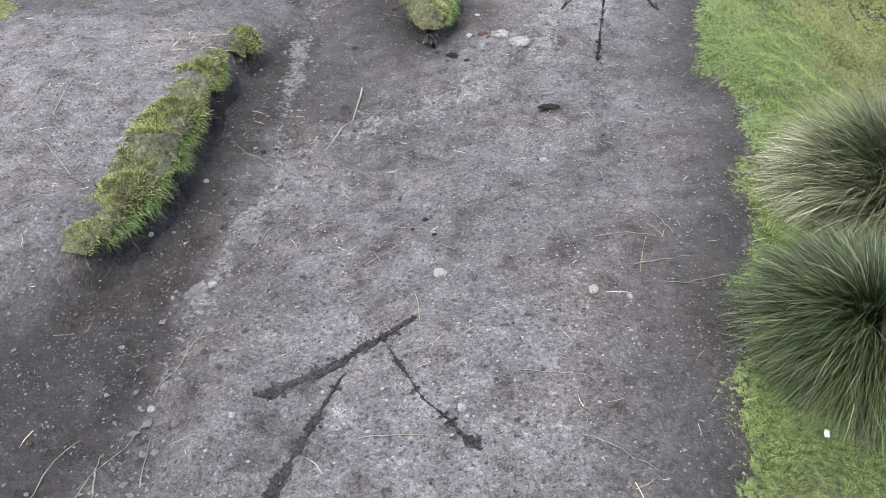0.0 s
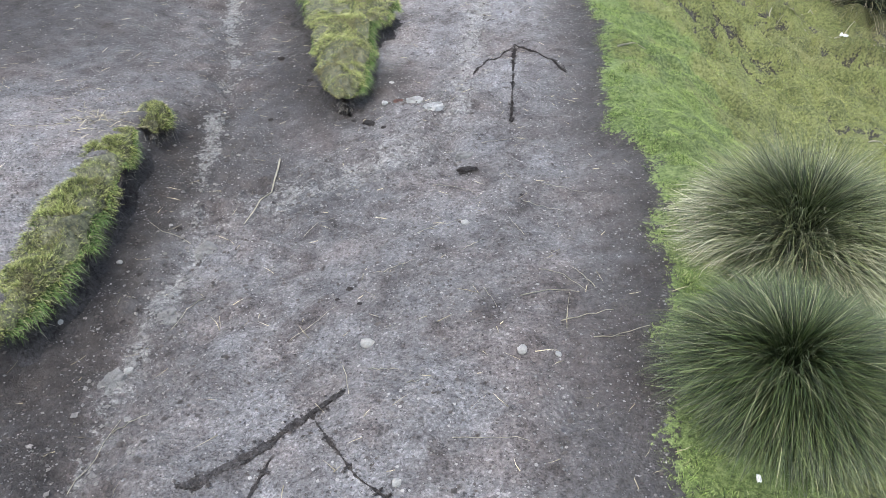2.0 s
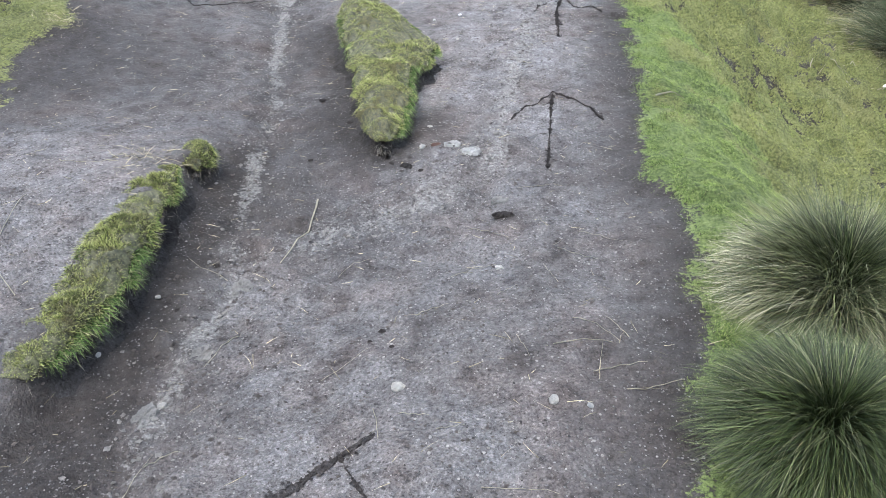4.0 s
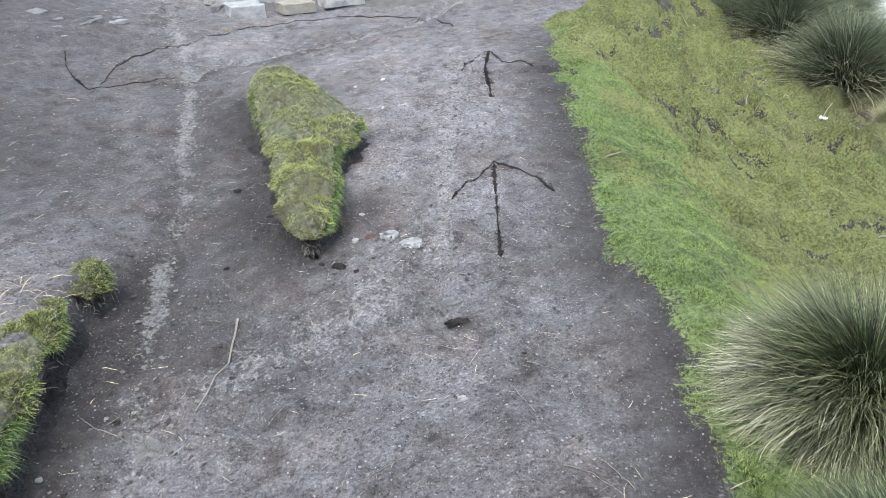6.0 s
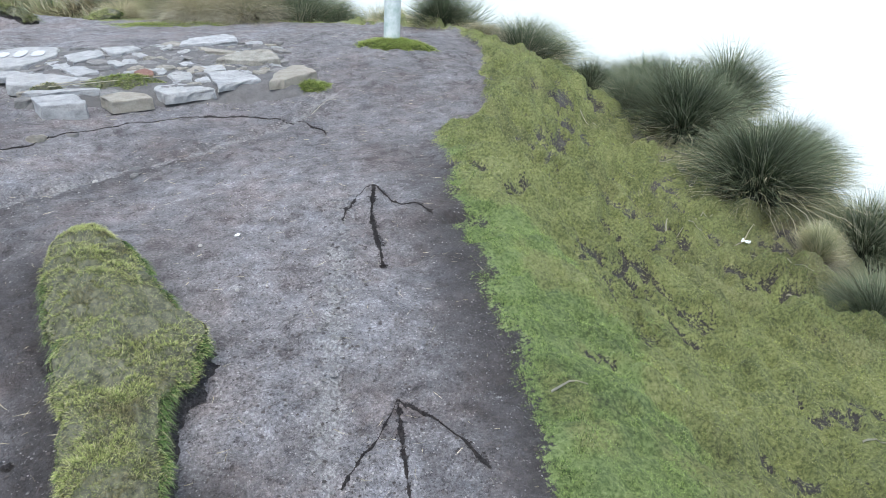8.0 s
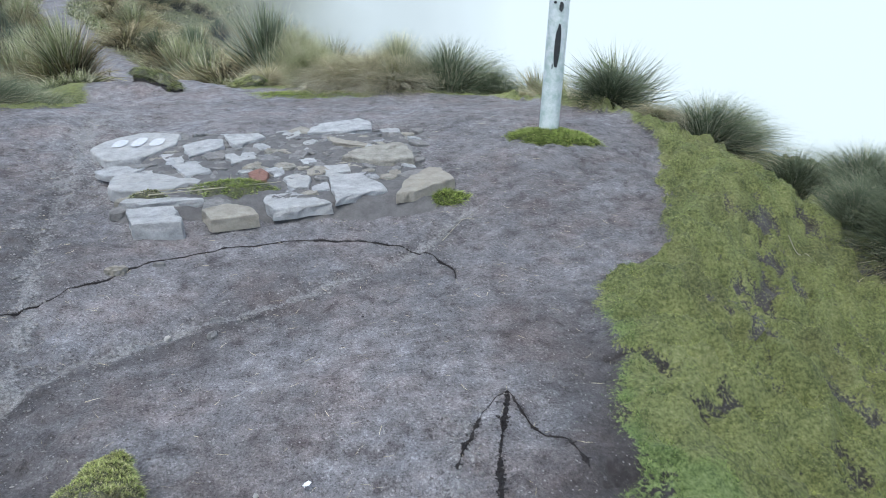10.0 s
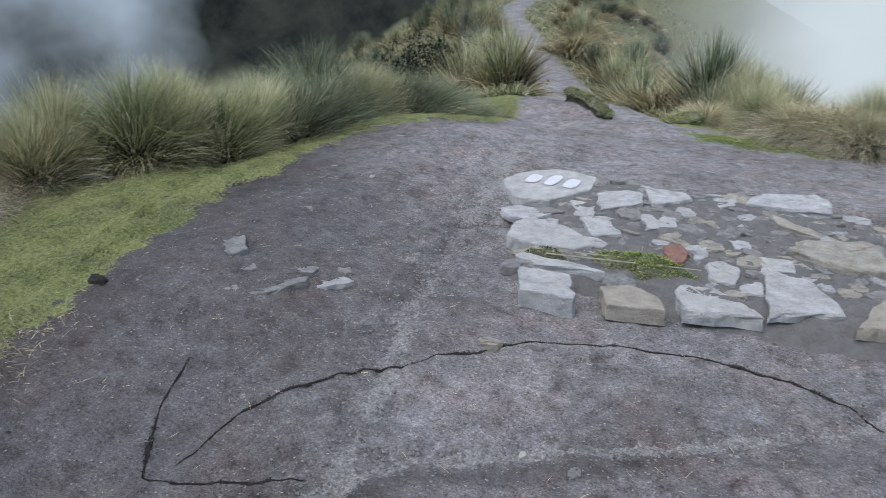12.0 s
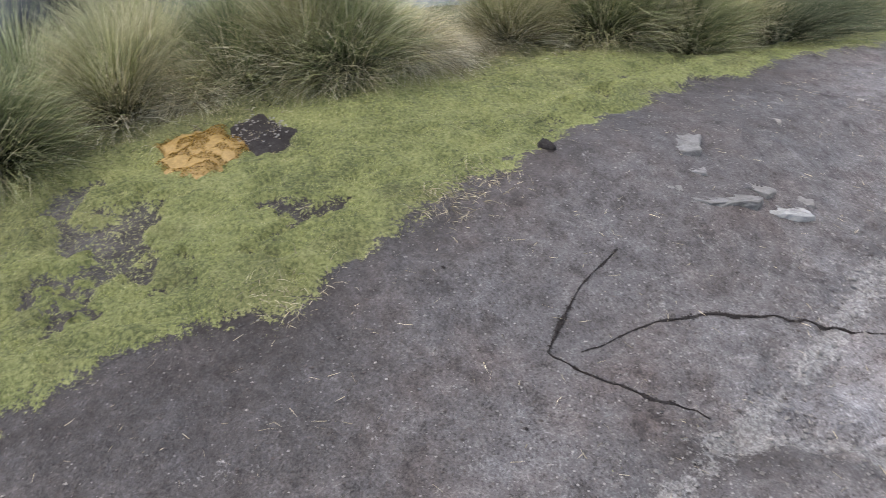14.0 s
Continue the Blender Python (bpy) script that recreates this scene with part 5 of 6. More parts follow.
# worn white paint bars on the far slab
for x, y, w, h in ((-1.74, 8.93, 0.05, 0.09), (-1.60, 8.96, 0.045, 0.11), (-1.46, 8.95, 0.05, 0.09)):
    bm = bmesh.new()
    rim = []
    for i in range(24):
        a = 2 * math.pi * i / 24
        px = x + w * math.copysign(abs(math.cos(a)) ** 0.6, math.cos(a)) * (1 + 0.12 * noise.noise(Vector((9 * x, 2.5 * math.cos(a), 2.5 * math.sin(a)))))
        py = y + h * math.copysign(abs(math.sin(a)) ** 0.6, math.sin(a))
        rim.append(bm.verts.new((px, py, 0.197 + 0.03 * (py - 8.91))))
    bm.faces.new(rim)
    part("paint_bar", bm, WHITEWASH, paving, "faded white paint")


ORANGE_SOD = paint_material("orange_moss_mat", (0.17, 0.105, 0.025), (0.27, 0.175, 0.055), 45, 0.5)


def grass_patch(name, label, cx, cy, rx, ry, z0, seed, n, tall, mat, group="", height=0.04):
    rng = np.random.default_rng(seed)
    ob = thing(name, (cx, cy, z0), label, "grass patch", group)
    bm = bmesh.new()

    def outline(a):
        return 1 + 0.42 * noise.noise(Vector((math.cos(a) * 1.4, math.sin(a) * 1.4, seed))) + 0.24 * noise.noise(Vector((math.cos(a) * 5, math.sin(a) * 5, seed)))

    rings = (0.12, 0.3, 0.48, 0.65, 0.8, 0.92, 1.0)
    qs = np.repeat(rings, 36)
    turn = np.tile(np.arange(36) * 2 * math.pi / 36, len(rings))
    out = np.array([outline(t) for t in turn])
    px, py = qs * rx * out * np.cos(turn), qs * ry * out * np.sin(turn)
    pz = sum(sheet(cx + px + dx, cy + py + dy) for dx, dy in ((0.07, 0), (-0.07, 0), (0, 0.07), (0, -0.07), (0.0, 0.0))) / 5
    pz = height * (1 - qs ** 2.5) - 0.012 + pz - z0
    flat = [bm.verts.new(p) for p in zip(px.tolist(), py.tolist(), pz.tolist())]
    rows = [flat[k * 36:k * 36 + 36] for k in range(len(rings))]
    for u, v in zip(rows, rows[1:]):
        for i in range(36):
            bm.faces.new((u[i], v[i], v[(i + 1) % 36], u[(i + 1) % 36]))
    bm.faces.new(rows[0])
    part("sod", bm, {ORANGE_MOSS: ORANGE_SOD, STRAW: GROOVE}.get(mat, TURF_BASE), ob, smooth=True)
    q, a = np.sqrt(rng.uniform(0, 1, n)), rng.uniform(0, 6.283, n)
    o = np.array([outline(v) for v in a])
    x, y = q * rx * np.cos(a) * o, q * ry * np.sin(a) * o
    z = height * (1 - q ** 2.5) - 0.012 + sheet(cx + x, cy + y) - z0
    way, _ = outward(rng, n, 5, 55)
    way[:, 0] += 0.5 * q * np.cos(a)
    way[:, 1] += 0.5 * q * np.sin(a)
    part_mesh("grass_cover", blades("grass_cover", mat, np.stack([x, y, z], 1), way, tall * rng.uniform(0.5, 1.3, n), np.full(n, 0.0042), np.full(n, 0.5), 2, rng), ob)["kind"] = "stuff"
    return ob


grass_patch("moss_patch", "green moss and grass growing between the paving slabs", -0.62, 7.83, 0.30, 0.16, gz(-0.62, 7.83), 71, 3000, 0.04, FRESH, height=0.135)
grass_patch("moss_patch", "thin grass beside a pale slab", -1.15, 7.70, 0.16, 0.05, gz(-1.15, 7.70), 72, 700, 0.03, LUSH, height=0.13)
grass_patch("grass_clump", "yellow-green grass clump at the corner of the paving", 0.76, 7.80, 0.14, 0.09, gz(0.76, 7.80), 73, 1600, 0.07, FRESH, height=0.03)
grass_patch("grass_clump", "ring of bright green grass round the post foot", 1.66, 8.94, 0.32, 0.25, gz(1.66, 8.94), 74, 9000, 0.06, FRESH, height=0.05)
grass_patch("turf_patch", "patch of bright green turf on the brow before the tussocks", -0.55, 11.85, 0.95, 0.30, gz(-0.55, 11.85), 77, 9000, 0.035, FRESH, height=0.02)
grass_patch("moss_patch", "orange dried moss patch in the meadow turf", -3.66, 4.62, 0.31, 0.25, gz(-3.66, 4.62), 75, 8000, 0.012, ORANGE_MOSS, height=0.065)
grass_patch("humus_patch", "patch of black humus with pale chips beside orange moss", -3.66, 4.92, 0.25, 0.17, gz(-3.66, 4.92), 76, 260, 0.012, STRAW, height=0.06)

chips = np.random.default_rng(78)
q, a = np.sqrt(chips.uniform(0, 0.8, 90)), chips.uniform(0, 6.283, 90)
cx, cy = -3.66 + 0.24 * q * np.cos(a), 4.92 + 0.16 * q * np.sin(a)
tagged(new("pale_chips", crumbs("pale_chips", PEBBLE, np.stack([cx, cy, sheet(cx, cy) + 0.045], 1), chips.uniform(0.004, 0.010, 90), chips)), "scattered pale chips on black humus", "chips", kind="stuff")


# ---- painted post ----
def build_post(x, y, lean):
    z = gz(x, y)
    ob = thing("wooden_post", (x, y, z), "round timber post in weathered white-green paint with black sprayed marks", "post")
    bm = bmesh.new()
    rows = []
    for k in range(25):
        h = -0.15 + 2.55 * k / 24
        r = 0.079 - 0.004 * k / 24
        rows.append([bm.verts.new((r * math.cos(a) * (1 + 0.02 * noise.noise(Vector((math.cos(a) * 2, math.sin(a) * 2, h * 2)))), r * math.sin(a), h)) for a in (2 * math.pi * i / 24 for i in range(24))])
    for a, b in zip(rows, rows[1:]):
        for i in range(24):
            bm.faces.new((a[i], a[(i + 1) % 24], b[(i + 1) % 24], b[i]))
    bm.faces.new(rows[-1])
    part("shaft", bm, POST_PAINT, ob, smooth=True)
    for a0, h0, wa, wh in ((-1.62, 0.70, 0.30, 0.17), (-1.55, 0.99, 0.22, 0.035), (-1.50, 1.28, 0.13, 0.16), (-1.20, 1.14, 0.10, 0.10), (-1.62, 1.52, 0.22, 0.045), (-2.15, 1.02, 0.16, 0.010), (-1.95, 0.55, 0.05, 0.02)):
        bm = bmesh.new()
        centre = bm.verts.new((0.0815 * math.cos(a0), 0.0815 * math.sin(a0), h0))
        ring = []
        for i in range(20):
            t = 2 * math.pi * i / 20
            k = 1 + 0.25 * noise.noise(Vector((math.cos(t) * 1.5, math.sin(t) * 1.5, h0 * 5)))
            a = a0 + wa * k * math.cos(t)
            ring.append(bm.verts.new((0.0815 * math.cos(a), 0.0815 * math.sin(a), h0 + wh * k * math.sin(t))))
        for i in range(20):
            bm.faces.new((centre, ring[i], ring[(i + 1) % 20]))
        part("paint_mark", bm, BLACK_PAINT, ob, "black sprayed mark")
    ob.rotation_euler = lean


build_post(1.64, 9.06, (0, radians(2.5), 0))


# ---- scratched arrows ----
def scratch(name, parent, pts, width, seed, mat):
    rng = np.random.default_rng(seed)
    p = [np.array(q, float) for q in pts]
    dense = []
    for i in range(len(p) - 1):
        a, b, c, d = p[max(i - 1, 0)], p[i], p[i + 1], p[min(i + 2, len(p) - 1)]
        m = max(3, int(np.linalg.norm(c - b) / 0.012))
        for k in range(m):
            t = k / m
            dense.append(0.5 * (2 * b + (c - a) * t + (2 * a - 5 * b + 4 * c - d) * t * t + (3 * b - a - 3 * c + d) * t ** 3))
    q = np.array(dense + [p[-1]])
    tan = np.gradient(q, axis=0)
    tan /= np.linalg.norm(tan, axis=1)[:, None] + 1e-9
    nor = np.stack([-tan[:, 1], tan[:, 0]], 1)
    s = np.arange(len(q))
    q = q + nor * (0.0035 * vnoise(s * 0.13, s * 0.0, seed))[:, None]
    w = width * np.clip(0.66 + 1.2 * vnoise(s * 0.35, s * 0.0 + 3, seed + 1) + 0.9 * vnoise(s * 1.1, s * 0.0 + 5, seed + 6) + 1.3 * vnoise(s * 0.07, s * 0.0 + 7, seed + 8), 0.03, 1.5) * np.clip(np.minimum(s, len(q) - 1 - s) / 6 + 0.35, 0, 1)
    rows = []
    for off, lift in ((-1, -0.002), (-0.62, 0.0046), (0, 0.003), (0.62, 0.0046), (1, -0.002)):
        e = q + nor * (w * off * (1 + 1.1 * vnoise(s * 0.8, s * 0.0 + off * 9, seed + 2)))[:, None]
        rows.append(np.stack([e[:, 0], e[:, 1], sheet(e[:, 0], e[:, 1]) + lift + 0.002 * (lift > 0) * vnoise(s * 1.3, s * 0.0 + off, seed)], 1))
    n = len(q)
    v = np.concatenate(rows)
    t = []
    for k in range(4):
        a = k * n + np.arange(n - 1)
        t += [np.stack([a, a + n, a + n + 1], 1), np.stack([a, a + n + 1, a + 1], 1)]
    part_mesh(name, raw_mesh(name, v - np.array(parent.location), np.concatenate(t), mat), parent)
    m = int(n * 5)
    k = rng.integers(0, n, m)
    e = q[k] + nor[k] * (w[k] * rng.normal(0, 0.9, m))[:, None]
    at = np.stack([e[:, 0], e[:, 1], sheet(e[:, 0], e[:, 1]) + 0.005], 1) - np.array(parent.location)
    tagged(part_mesh("loose_soil", crumbs("loose_soil", mat, at, rng.uniform(0.0015, 0.0055, m) * np.clip(w[k] / 0.006, 0.5, 1.3), rng), parent, "dark loose soil crumbs"), kind="stuff")


def arrow(label, lines, width, seed, mat=GROOVE):
    x, y = lines[0][1][0]
    ob = thing("scratched_arrow", (x, y, gz(x, y)), label, "arrow mark", "arrows scratched in the path")
    for k, (nm, pts) in enumerate(lines):
        scratch(nm, ob, pts, width, seed + 10 * k, mat)


arrow("broad dark arrow scratched into the soil, half worn away", [
    ("barb", [(0.09, 1.225), (0.01, 1.18), (-0.09, 1.07), (-0.20, 0.99), (-0.26, 0.965)]),
    ("barb", [(0.01, 1.18), (0.07, 1.06), (0.13, 0.97), (0.21, 0.89), (0.28, 0.82)]),
    ("shaft", [(-0.06, 1.03), (-0.10, 0.91), (-0.14, 0.70), (-0.16, 0.5)])], 0.0135, 500, WORN_GROOVE)
arrow("slim dark arrow scratched into the grey path", [
    ("shaft", [(0.72, 3.72), (0.675, 3.31), (0.635, 2.86)]), ("barb", [(0.72, 3.73), (0.60, 3.51), (0.49, 3.37)]), ("barb", [(0.72, 3.73), (0.84, 3.56), (0.93, 3.34)])], 0.0068, 540)
arrow("dark arrow scratched deep into the crest of the path", [
    ("shaft", [(0.92, 5.53), (0.865, 5.24), (0.84, 5.01), (0.82, 4.61)]), ("barb", [(0.92, 5.54), (0.81, 5.41), (0.70, 5.09)]), ("barb", [(0.92, 5.53), (1.01, 5.30), (1.11, 5.20), (1.145, 5.07)])], 0.0105, 580)
arrow("long curved arrow scratched in front of the paving", [
    ("shaft", [(0.77, 6.71), (0.77, 6.82), (0.69, 6.96), (0.55, 7.12), (0.34, 7.21), (0.10, 7.23), (-0.26, 7.18), (-0.61, 7.08), (-0.85, 6.96), (-1.02, 6.77), (-1.24, 6.52), (-1.46, 6.25), (-1.60, 6.0), (-1.67, 5.72), (-1.66, 5.47)]),
    ("barb", [(-2.0, 5.88), (-1.94, 5.69), (-1.84, 5.53), (-1.71, 5.36)]), ("barb", [(-1.71, 5.36), (-1.63, 5.38), (-1.46, 5.49), (-1.24, 5.68)])], 0.0068, 620)


# ---- loose stones ----
def stone(name, label, x, y, rx, ry, h, mat, seed, category="stone", group="", turn=0.0, sink=0.3):
    bm = bmesh.new()
    bmesh.ops.create_icosphere(bm, subdivisions=2, radius=1.0)
    for v in bm.verts:
        k = 1 + 0.32 * noise.noise(v.co * 1.6 + Vector((seed, seed * 0.7, 0)))
        v.co = Vector((v.co.x * rx * k, v.co.y * ry * k, max(min(v.co.z * k, 0.75), -0.7) * h))
    ob = part(name, bm, mat, None)
    ob.location = (x, y, gz(x, y) + h * (0.7 - sink))
    ob.rotation_euler = (0, 0, turn)
    return tagged(ob, label, category, group)


RUST = stone_material("rusty_stain", (0.10, 0.06, 0.05), (0.22, 0.13, 0.105), (0.2, 0.1, 0.08), 0.95, 40)
PALE = "small pale stone lying on the trampled soil"
for i, (x, y, r) in enumerate(((0.13, 1.41, 0.022), (0.53, 1.31, 0.017), (0.62, 1.30, 0.010), (0.41, 2.03, 0.016), (0.23, 0.93, 0.013), (-0.29, 0.90, 0.010), (-0.51, 0.94, 0.012),
                               (-0.63, 6.27, 0.022), (-0.07, 3.33, 0.012), (0.10, 3.32, 0.014), (0.08, 3.10, 0.02), (0.03, 5.05, 0.012), (-0.55, 1.45, 0.016), (-0.80, 1.62, 0.014), (-0.74, 1.95, 0.012), (-2.6, 8.12, 0.02), (0.2, 4.55, 0.012))):
    stone("pale_stone", PALE, x, y, r * 0.9, r * 0.75, r * 0.65, WHITESTONE, i + 3.1, "stone", "pale stones on the path", i * 1.1)
for i, (x, y, rx, ry, h, mat, lab) in enumerate((
        (0.22, 3.11, 0.05, 0.04, 0.012, SLATE, "flat grey stone beside the turf island"), (0.305, 2.98, 0.055, 0.032, 0.012, SLATE, "flat light grey stone bedded in the path"),
        (0.43, 2.61, 0.05, 0.04, 0.008, CRUST, "flat stone half buried in the path"), (0.14, 3.13, 0.035, 0.025, 0.002, RUST, "reddish stone stain in the soil"),
        (-0.50, 1.68, 0.045, 0.06, 0.008, CRUST, "rough bedrock knob in the rut"), (-0.56, 1.36, 0.035, 0.075, 0.006, CRUST, "long worn stone in the rut"), (-0.49, 2.06, 0.05, 0.07, 0.004, CRUST, "worn stone in the rut"),
        (-0.42, 6.40, 0.05, 0.035, 0.010, CRUST, "flat stone in the wash line"), (-0.40, 6.22, 0.03, 0.045, 0.006, CRUST, "flush grey stone in the wash line"),
        (-1.03, 6.79, 0.075, 0.04, 0.028, OCHRE, "small block of stone beside the curved scratch"), (-0.85, 6.9, 0.05, 0.025, 0.014, CRUST, "grey chip of stone on the scratch"))):
    prng = np.random.default_rng(60 + i)
    poly = [(0.85 * rx * prng.uniform(0.7, 1.15) * math.cos(a), 0.85 * ry * prng.uniform(0.7, 1.15) * math.sin(a)) for a in np.arange(7) * 0.9 + 0.3 * i]
    ob = new("flat_stone", slab_mesh("flat_stone", poly, h, 0.04, mat, 640 + i, (prng.normal(0, 0.05), prng.normal(0, 0.05))))
    ob.location = (x, y, gz(x, y))
    tagged(ob, lab, "stone")
for i, (poly, top, thick) in enumerate((([(-2.57, 6.66), (-2.49, 6.76), (-2.36, 6.65), (-2.38, 6.55), (-2.46, 6.56)], 0.09, 0.06), ([(-2.36, 6.52), (-2.28, 6.60), (-2.22, 6.55), (-2.27, 6.51)], 0.04, 0.03),
                                        ([(-2.17, 6.41), (-2.08, 6.54), (-1.98, 6.66), (-1.95, 6.60), (-2.04, 6.40), (-2.12, 6.36)], 0.05, 0.05), ([(-2.00, 6.69), (-1.90, 6.84), (-1.82, 6.82), (-1.92, 6.64)], 0.09, 0.06),
                                        ([(-2.16, 6.66), (-2.09, 6.75), (-2.01, 6.78), (-1.99, 6.70), (-2.10, 6.64)], 0.07, 0.04), ([(-2.27, 6.33), (-2.22, 6.40), (-2.17, 6.37), (-2.21, 6.32)], 0.05, 0.03),
                                        ([(-2.03, 6.84), (-1.93, 6.93), (-1.88, 6.89), (-1.98, 6.80)], 0.06, 0.04), ([(-2.62, 7.35), (-2.55, 7.40), (-2.50, 7.35), (-2.57, 7.31)], 0.03, 0.03))):
    c = np.mean(poly, 0)
    me = slab_mesh("stone_chip", [np.array(q) - c for q in poly], 0.22 * top, thick, (CRUST, SLATE)[i == 3], 700 + i, (0.08 * math.sin(i), 0.06 * math.cos(i)))
    ob = new("stone_chip", me)
    ob.location = (c[0], c[1], gz(*c) - 0.012)
    tagged(ob, "broken grey slab fragment on the bare soil", "stone", "slab fragments by the meadow")


# ---- clods ----
def earth_lump(name, label, x, y, rx, ry, h, mat, seed, category):
    bm = bmesh.new()
    bmesh.ops.create_icosphere(bm, subdivisions=4, radius=1.0)
    for v in bm.verts:
        k = 1 + 0.35 * noise.noise(v.co * 1.5 + Vector((seed, 0, 0))) + 0.22 * noise.noise(v.co * 4.5 + Vector((0, seed, 0))) + 0.12 * noise.noise(v.co * 11)
        v.co = Vector((v.co.x * rx * k, v.co.y * ry * k, min(v.co.z * k, 0.8) * h))
    ob = part(name, bm, mat, None, smooth=True)
    ob.location = (x, y, gz(x, y))
    tagged(ob, label, category)


earth_lump("soil_clod", "dark clod of soil with torn roots on the path", 0.44, 2.46, 0.04, 0.016, 0.018, GROOVE, 7.0, "clod")
earth_lump("soil_clod", "dark sod hanging at the meadow edge", -2.69, 6.0, 0.06, 0.03, 0.03, GROOVE, 9.0, "clod")
for i, (x, y, r) in enumerate(((0.05, 1.72, 0.018), (0.02, 1.66, 0.012), (0.09, 1.63, 0.013), (0.02, 2.93, 0.045), (0.09, 2.86, 0.02), (-0.05, 2.97, 0.02), (-0.3, 3.4, 0.025), (-0.42, 3.0, 0.018), (-0.62, 2.2, 0.02), (-0.66, 1.9, 0.016), (0.62, 2.24, 0.012), (-0.5, 3.75, 0.03), (-1.45, 5.1, 0.012), (-1.2, 4.6, 0.012), (0.3, 6.35, 0.012), (-2.2, 5.2, 0.014))):
    earth_lump("soil_clod", "small dark clod of trodden soil", x, y, 0.6 * r, 0.5 * r, 0.4 * r, GROOVE, 11.0 + i, "clod")


# ---- straws and litter ----
def straw(x0, y0, x1, y1, r, seed, label="bleached dry grass stem lying on the ground", kink=0.03):
    rng = np.random.default_rng(seed)
    a, b = np.array((x0, y0)), np.array((x1, y1))
    side = np.array((-(b - a)[1], (b - a)[0]))
    q = [a + (b - a) * t + side * kink * math.sin(math.pi * t) * (1 + 0.5 * rng.normal()) for t in np.linspace(0, 1, 7)]
    bm = bmesh.new()
    rows = []
    c0 = np.array((x0, y0, gz(x0, y0)))
    for k, p in enumerate(q):
        z = gz(p[0], p[1]) + r + 0.004 * (k % 2)
        d = np.array(side) / np.linalg.norm(side)
        rr = r * (1 - 0.5 * k / 6)
        rows.append([bm.verts.new((p[0] - c0[0] + d[0] * rr * math.cos(t), p[1] - c0[1] + d[1] * rr * math.cos(t), z - c0[2] + rr * math.sin(t))) for t in (0.5, 2.6, 4.7)])
    for u, v in zip(rows, rows[1:]):
        for i in range(3):
            bm.faces.new((u[i], u[(i + 1) % 3], v[(i + 1) % 3], v[i]))
    bm.faces.new(rows[0][::-1])
    bm.faces.new(rows[-1])
    ob = part("dry_stem", bm, STRAW_STEM, None)
    ob.location = c0
    tagged(ob, label, "grass stem", "dry stems on the ground")


STRAW_STEM = stone_material("bleached_straw", (0.36, 0.33, 0.25), (0.62, 0.58, 0.47), (0.56, 0.49, 0.35), 0.7, 60)
STEMS = [(-0.33, 2.68, -0.38, 2.20, 0.0042), (0.65, 1.46, 0.80, 1.50, 0.0025), (0.49, 0.87, 0.64, 0.80, 0.002), (0.01, 0.85, 0.19, 0.85, 0.0022), (0.07, 1.34, 0.10, 1.21, 0.002), (0.14, 1.30, 0.22, 1.29, 0.002),
         (0.24, 1.23, 0.31, 1.24, 0.002), (-0.52, 0.68, -0.56, 0.80, 0.0025), (-0.44, 0.72, -0.48, 0.86, 0.0025), (0.77, 1.62, 0.72, 1.72, 0.002), (-0.42, 1.78, -0.48, 1.62, 0.0025), (-0.55, 2.1, -0.72, 2.2, 0.002),
         (0.62, 2.2, 0.75, 2.1, 0.002), (0.3, 2.35, 0.45, 2.3, 0.002), (0.72, 7.22, 0.93, 7.62, 0.004), (-0.35, 9.62, -0.05, 9.55, 0.006), (-1.05, 1.7, -1.2, 1.85, 0.0025), (-1.25, 2.0, -1.32, 2.3, 0.0025), (-1.1, 2.6, -1.35, 2.62, 0.002),
         (0.62, 1.72, 0.74, 1.60, 0.002), (0.66, 1.42, 0.69, 1.58, 0.0015), (0.55, 1.56, 0.72, 1.585, 0.0025), (0.72, 1.36, 0.88, 1.43, 0.0025), (0.6, 1.95, 0.56, 2.08, 0.0015), (0.4, 1.86, 0.47, 1.93, 0.0015), (0.15, 1.78, 0.25, 1.84, 0.0015),
         (-0.56, 0.62, -0.50, 0.93, 0.0022), (-0.66, 0.6, -0.62, 0.82, 0.0022), (-0.53, 1.0, -0.48, 1.22, 0.002), (-0.49, 1.18, -0.41, 1.22, 0.0025), (0.25, 2.0, 0.4, 2.08, 0.0015), (0.7, 2.3, 0.85, 2.22, 0.0015), (0.35, 1.05, 0.52, 1.02, 0.0015),
         (-0.1, 1.5, 0.02, 1.62, 0.0012), (0.5, 2.7, 0.66, 2.74, 0.0015), (-0.15, 2.1, -0.05, 2.2, 0.0012), (0.45, 1.62, 0.48, 1.5, 0.0012)]
for i, s in enumerate(STEMS):
    straw(*s[:4], (1.1 if i == 0 else 0.8) * s[4], 800 + i, kink=0.05 if i == 0 else 0.015)
for i, (x0, y0, x1, y1) in enumerate(((2.97, 5.78, 3.15, 5.72), (3.27, 6.08, 3.51, 6.21), (3.16, 5.69, 3.5, 5.86), (3.29, 5.75, 3.52, 5.62), (3.56, 5.84, 3.6, 5.33), (3.5, 5.86, 3.7, 5.95), (2.92, 5.81, 3.0, 6.0), (3.6, 6.71, 3.79, 6.81), (3.44, 6.37, 3.64, 6.53),
                                      (3.41, 5.17, 3.51, 5.12), (3.87, 5.71, 4.14, 5.76), (3.01, 7.61, 3.11, 7.49), (1.23, 3.63, 1.39, 3.69), (2.76, 3.77, 2.9, 3.76), (3.62, 5.5, 3.78, 5.4), (3.3, 7.2, 3.75, 6.95), (3.4, 7.15, 3.85, 7.0))):
    straw(x0, y0, x1, y1, 0.0055, 840 + i, "yellow broken reed stem on the turf")
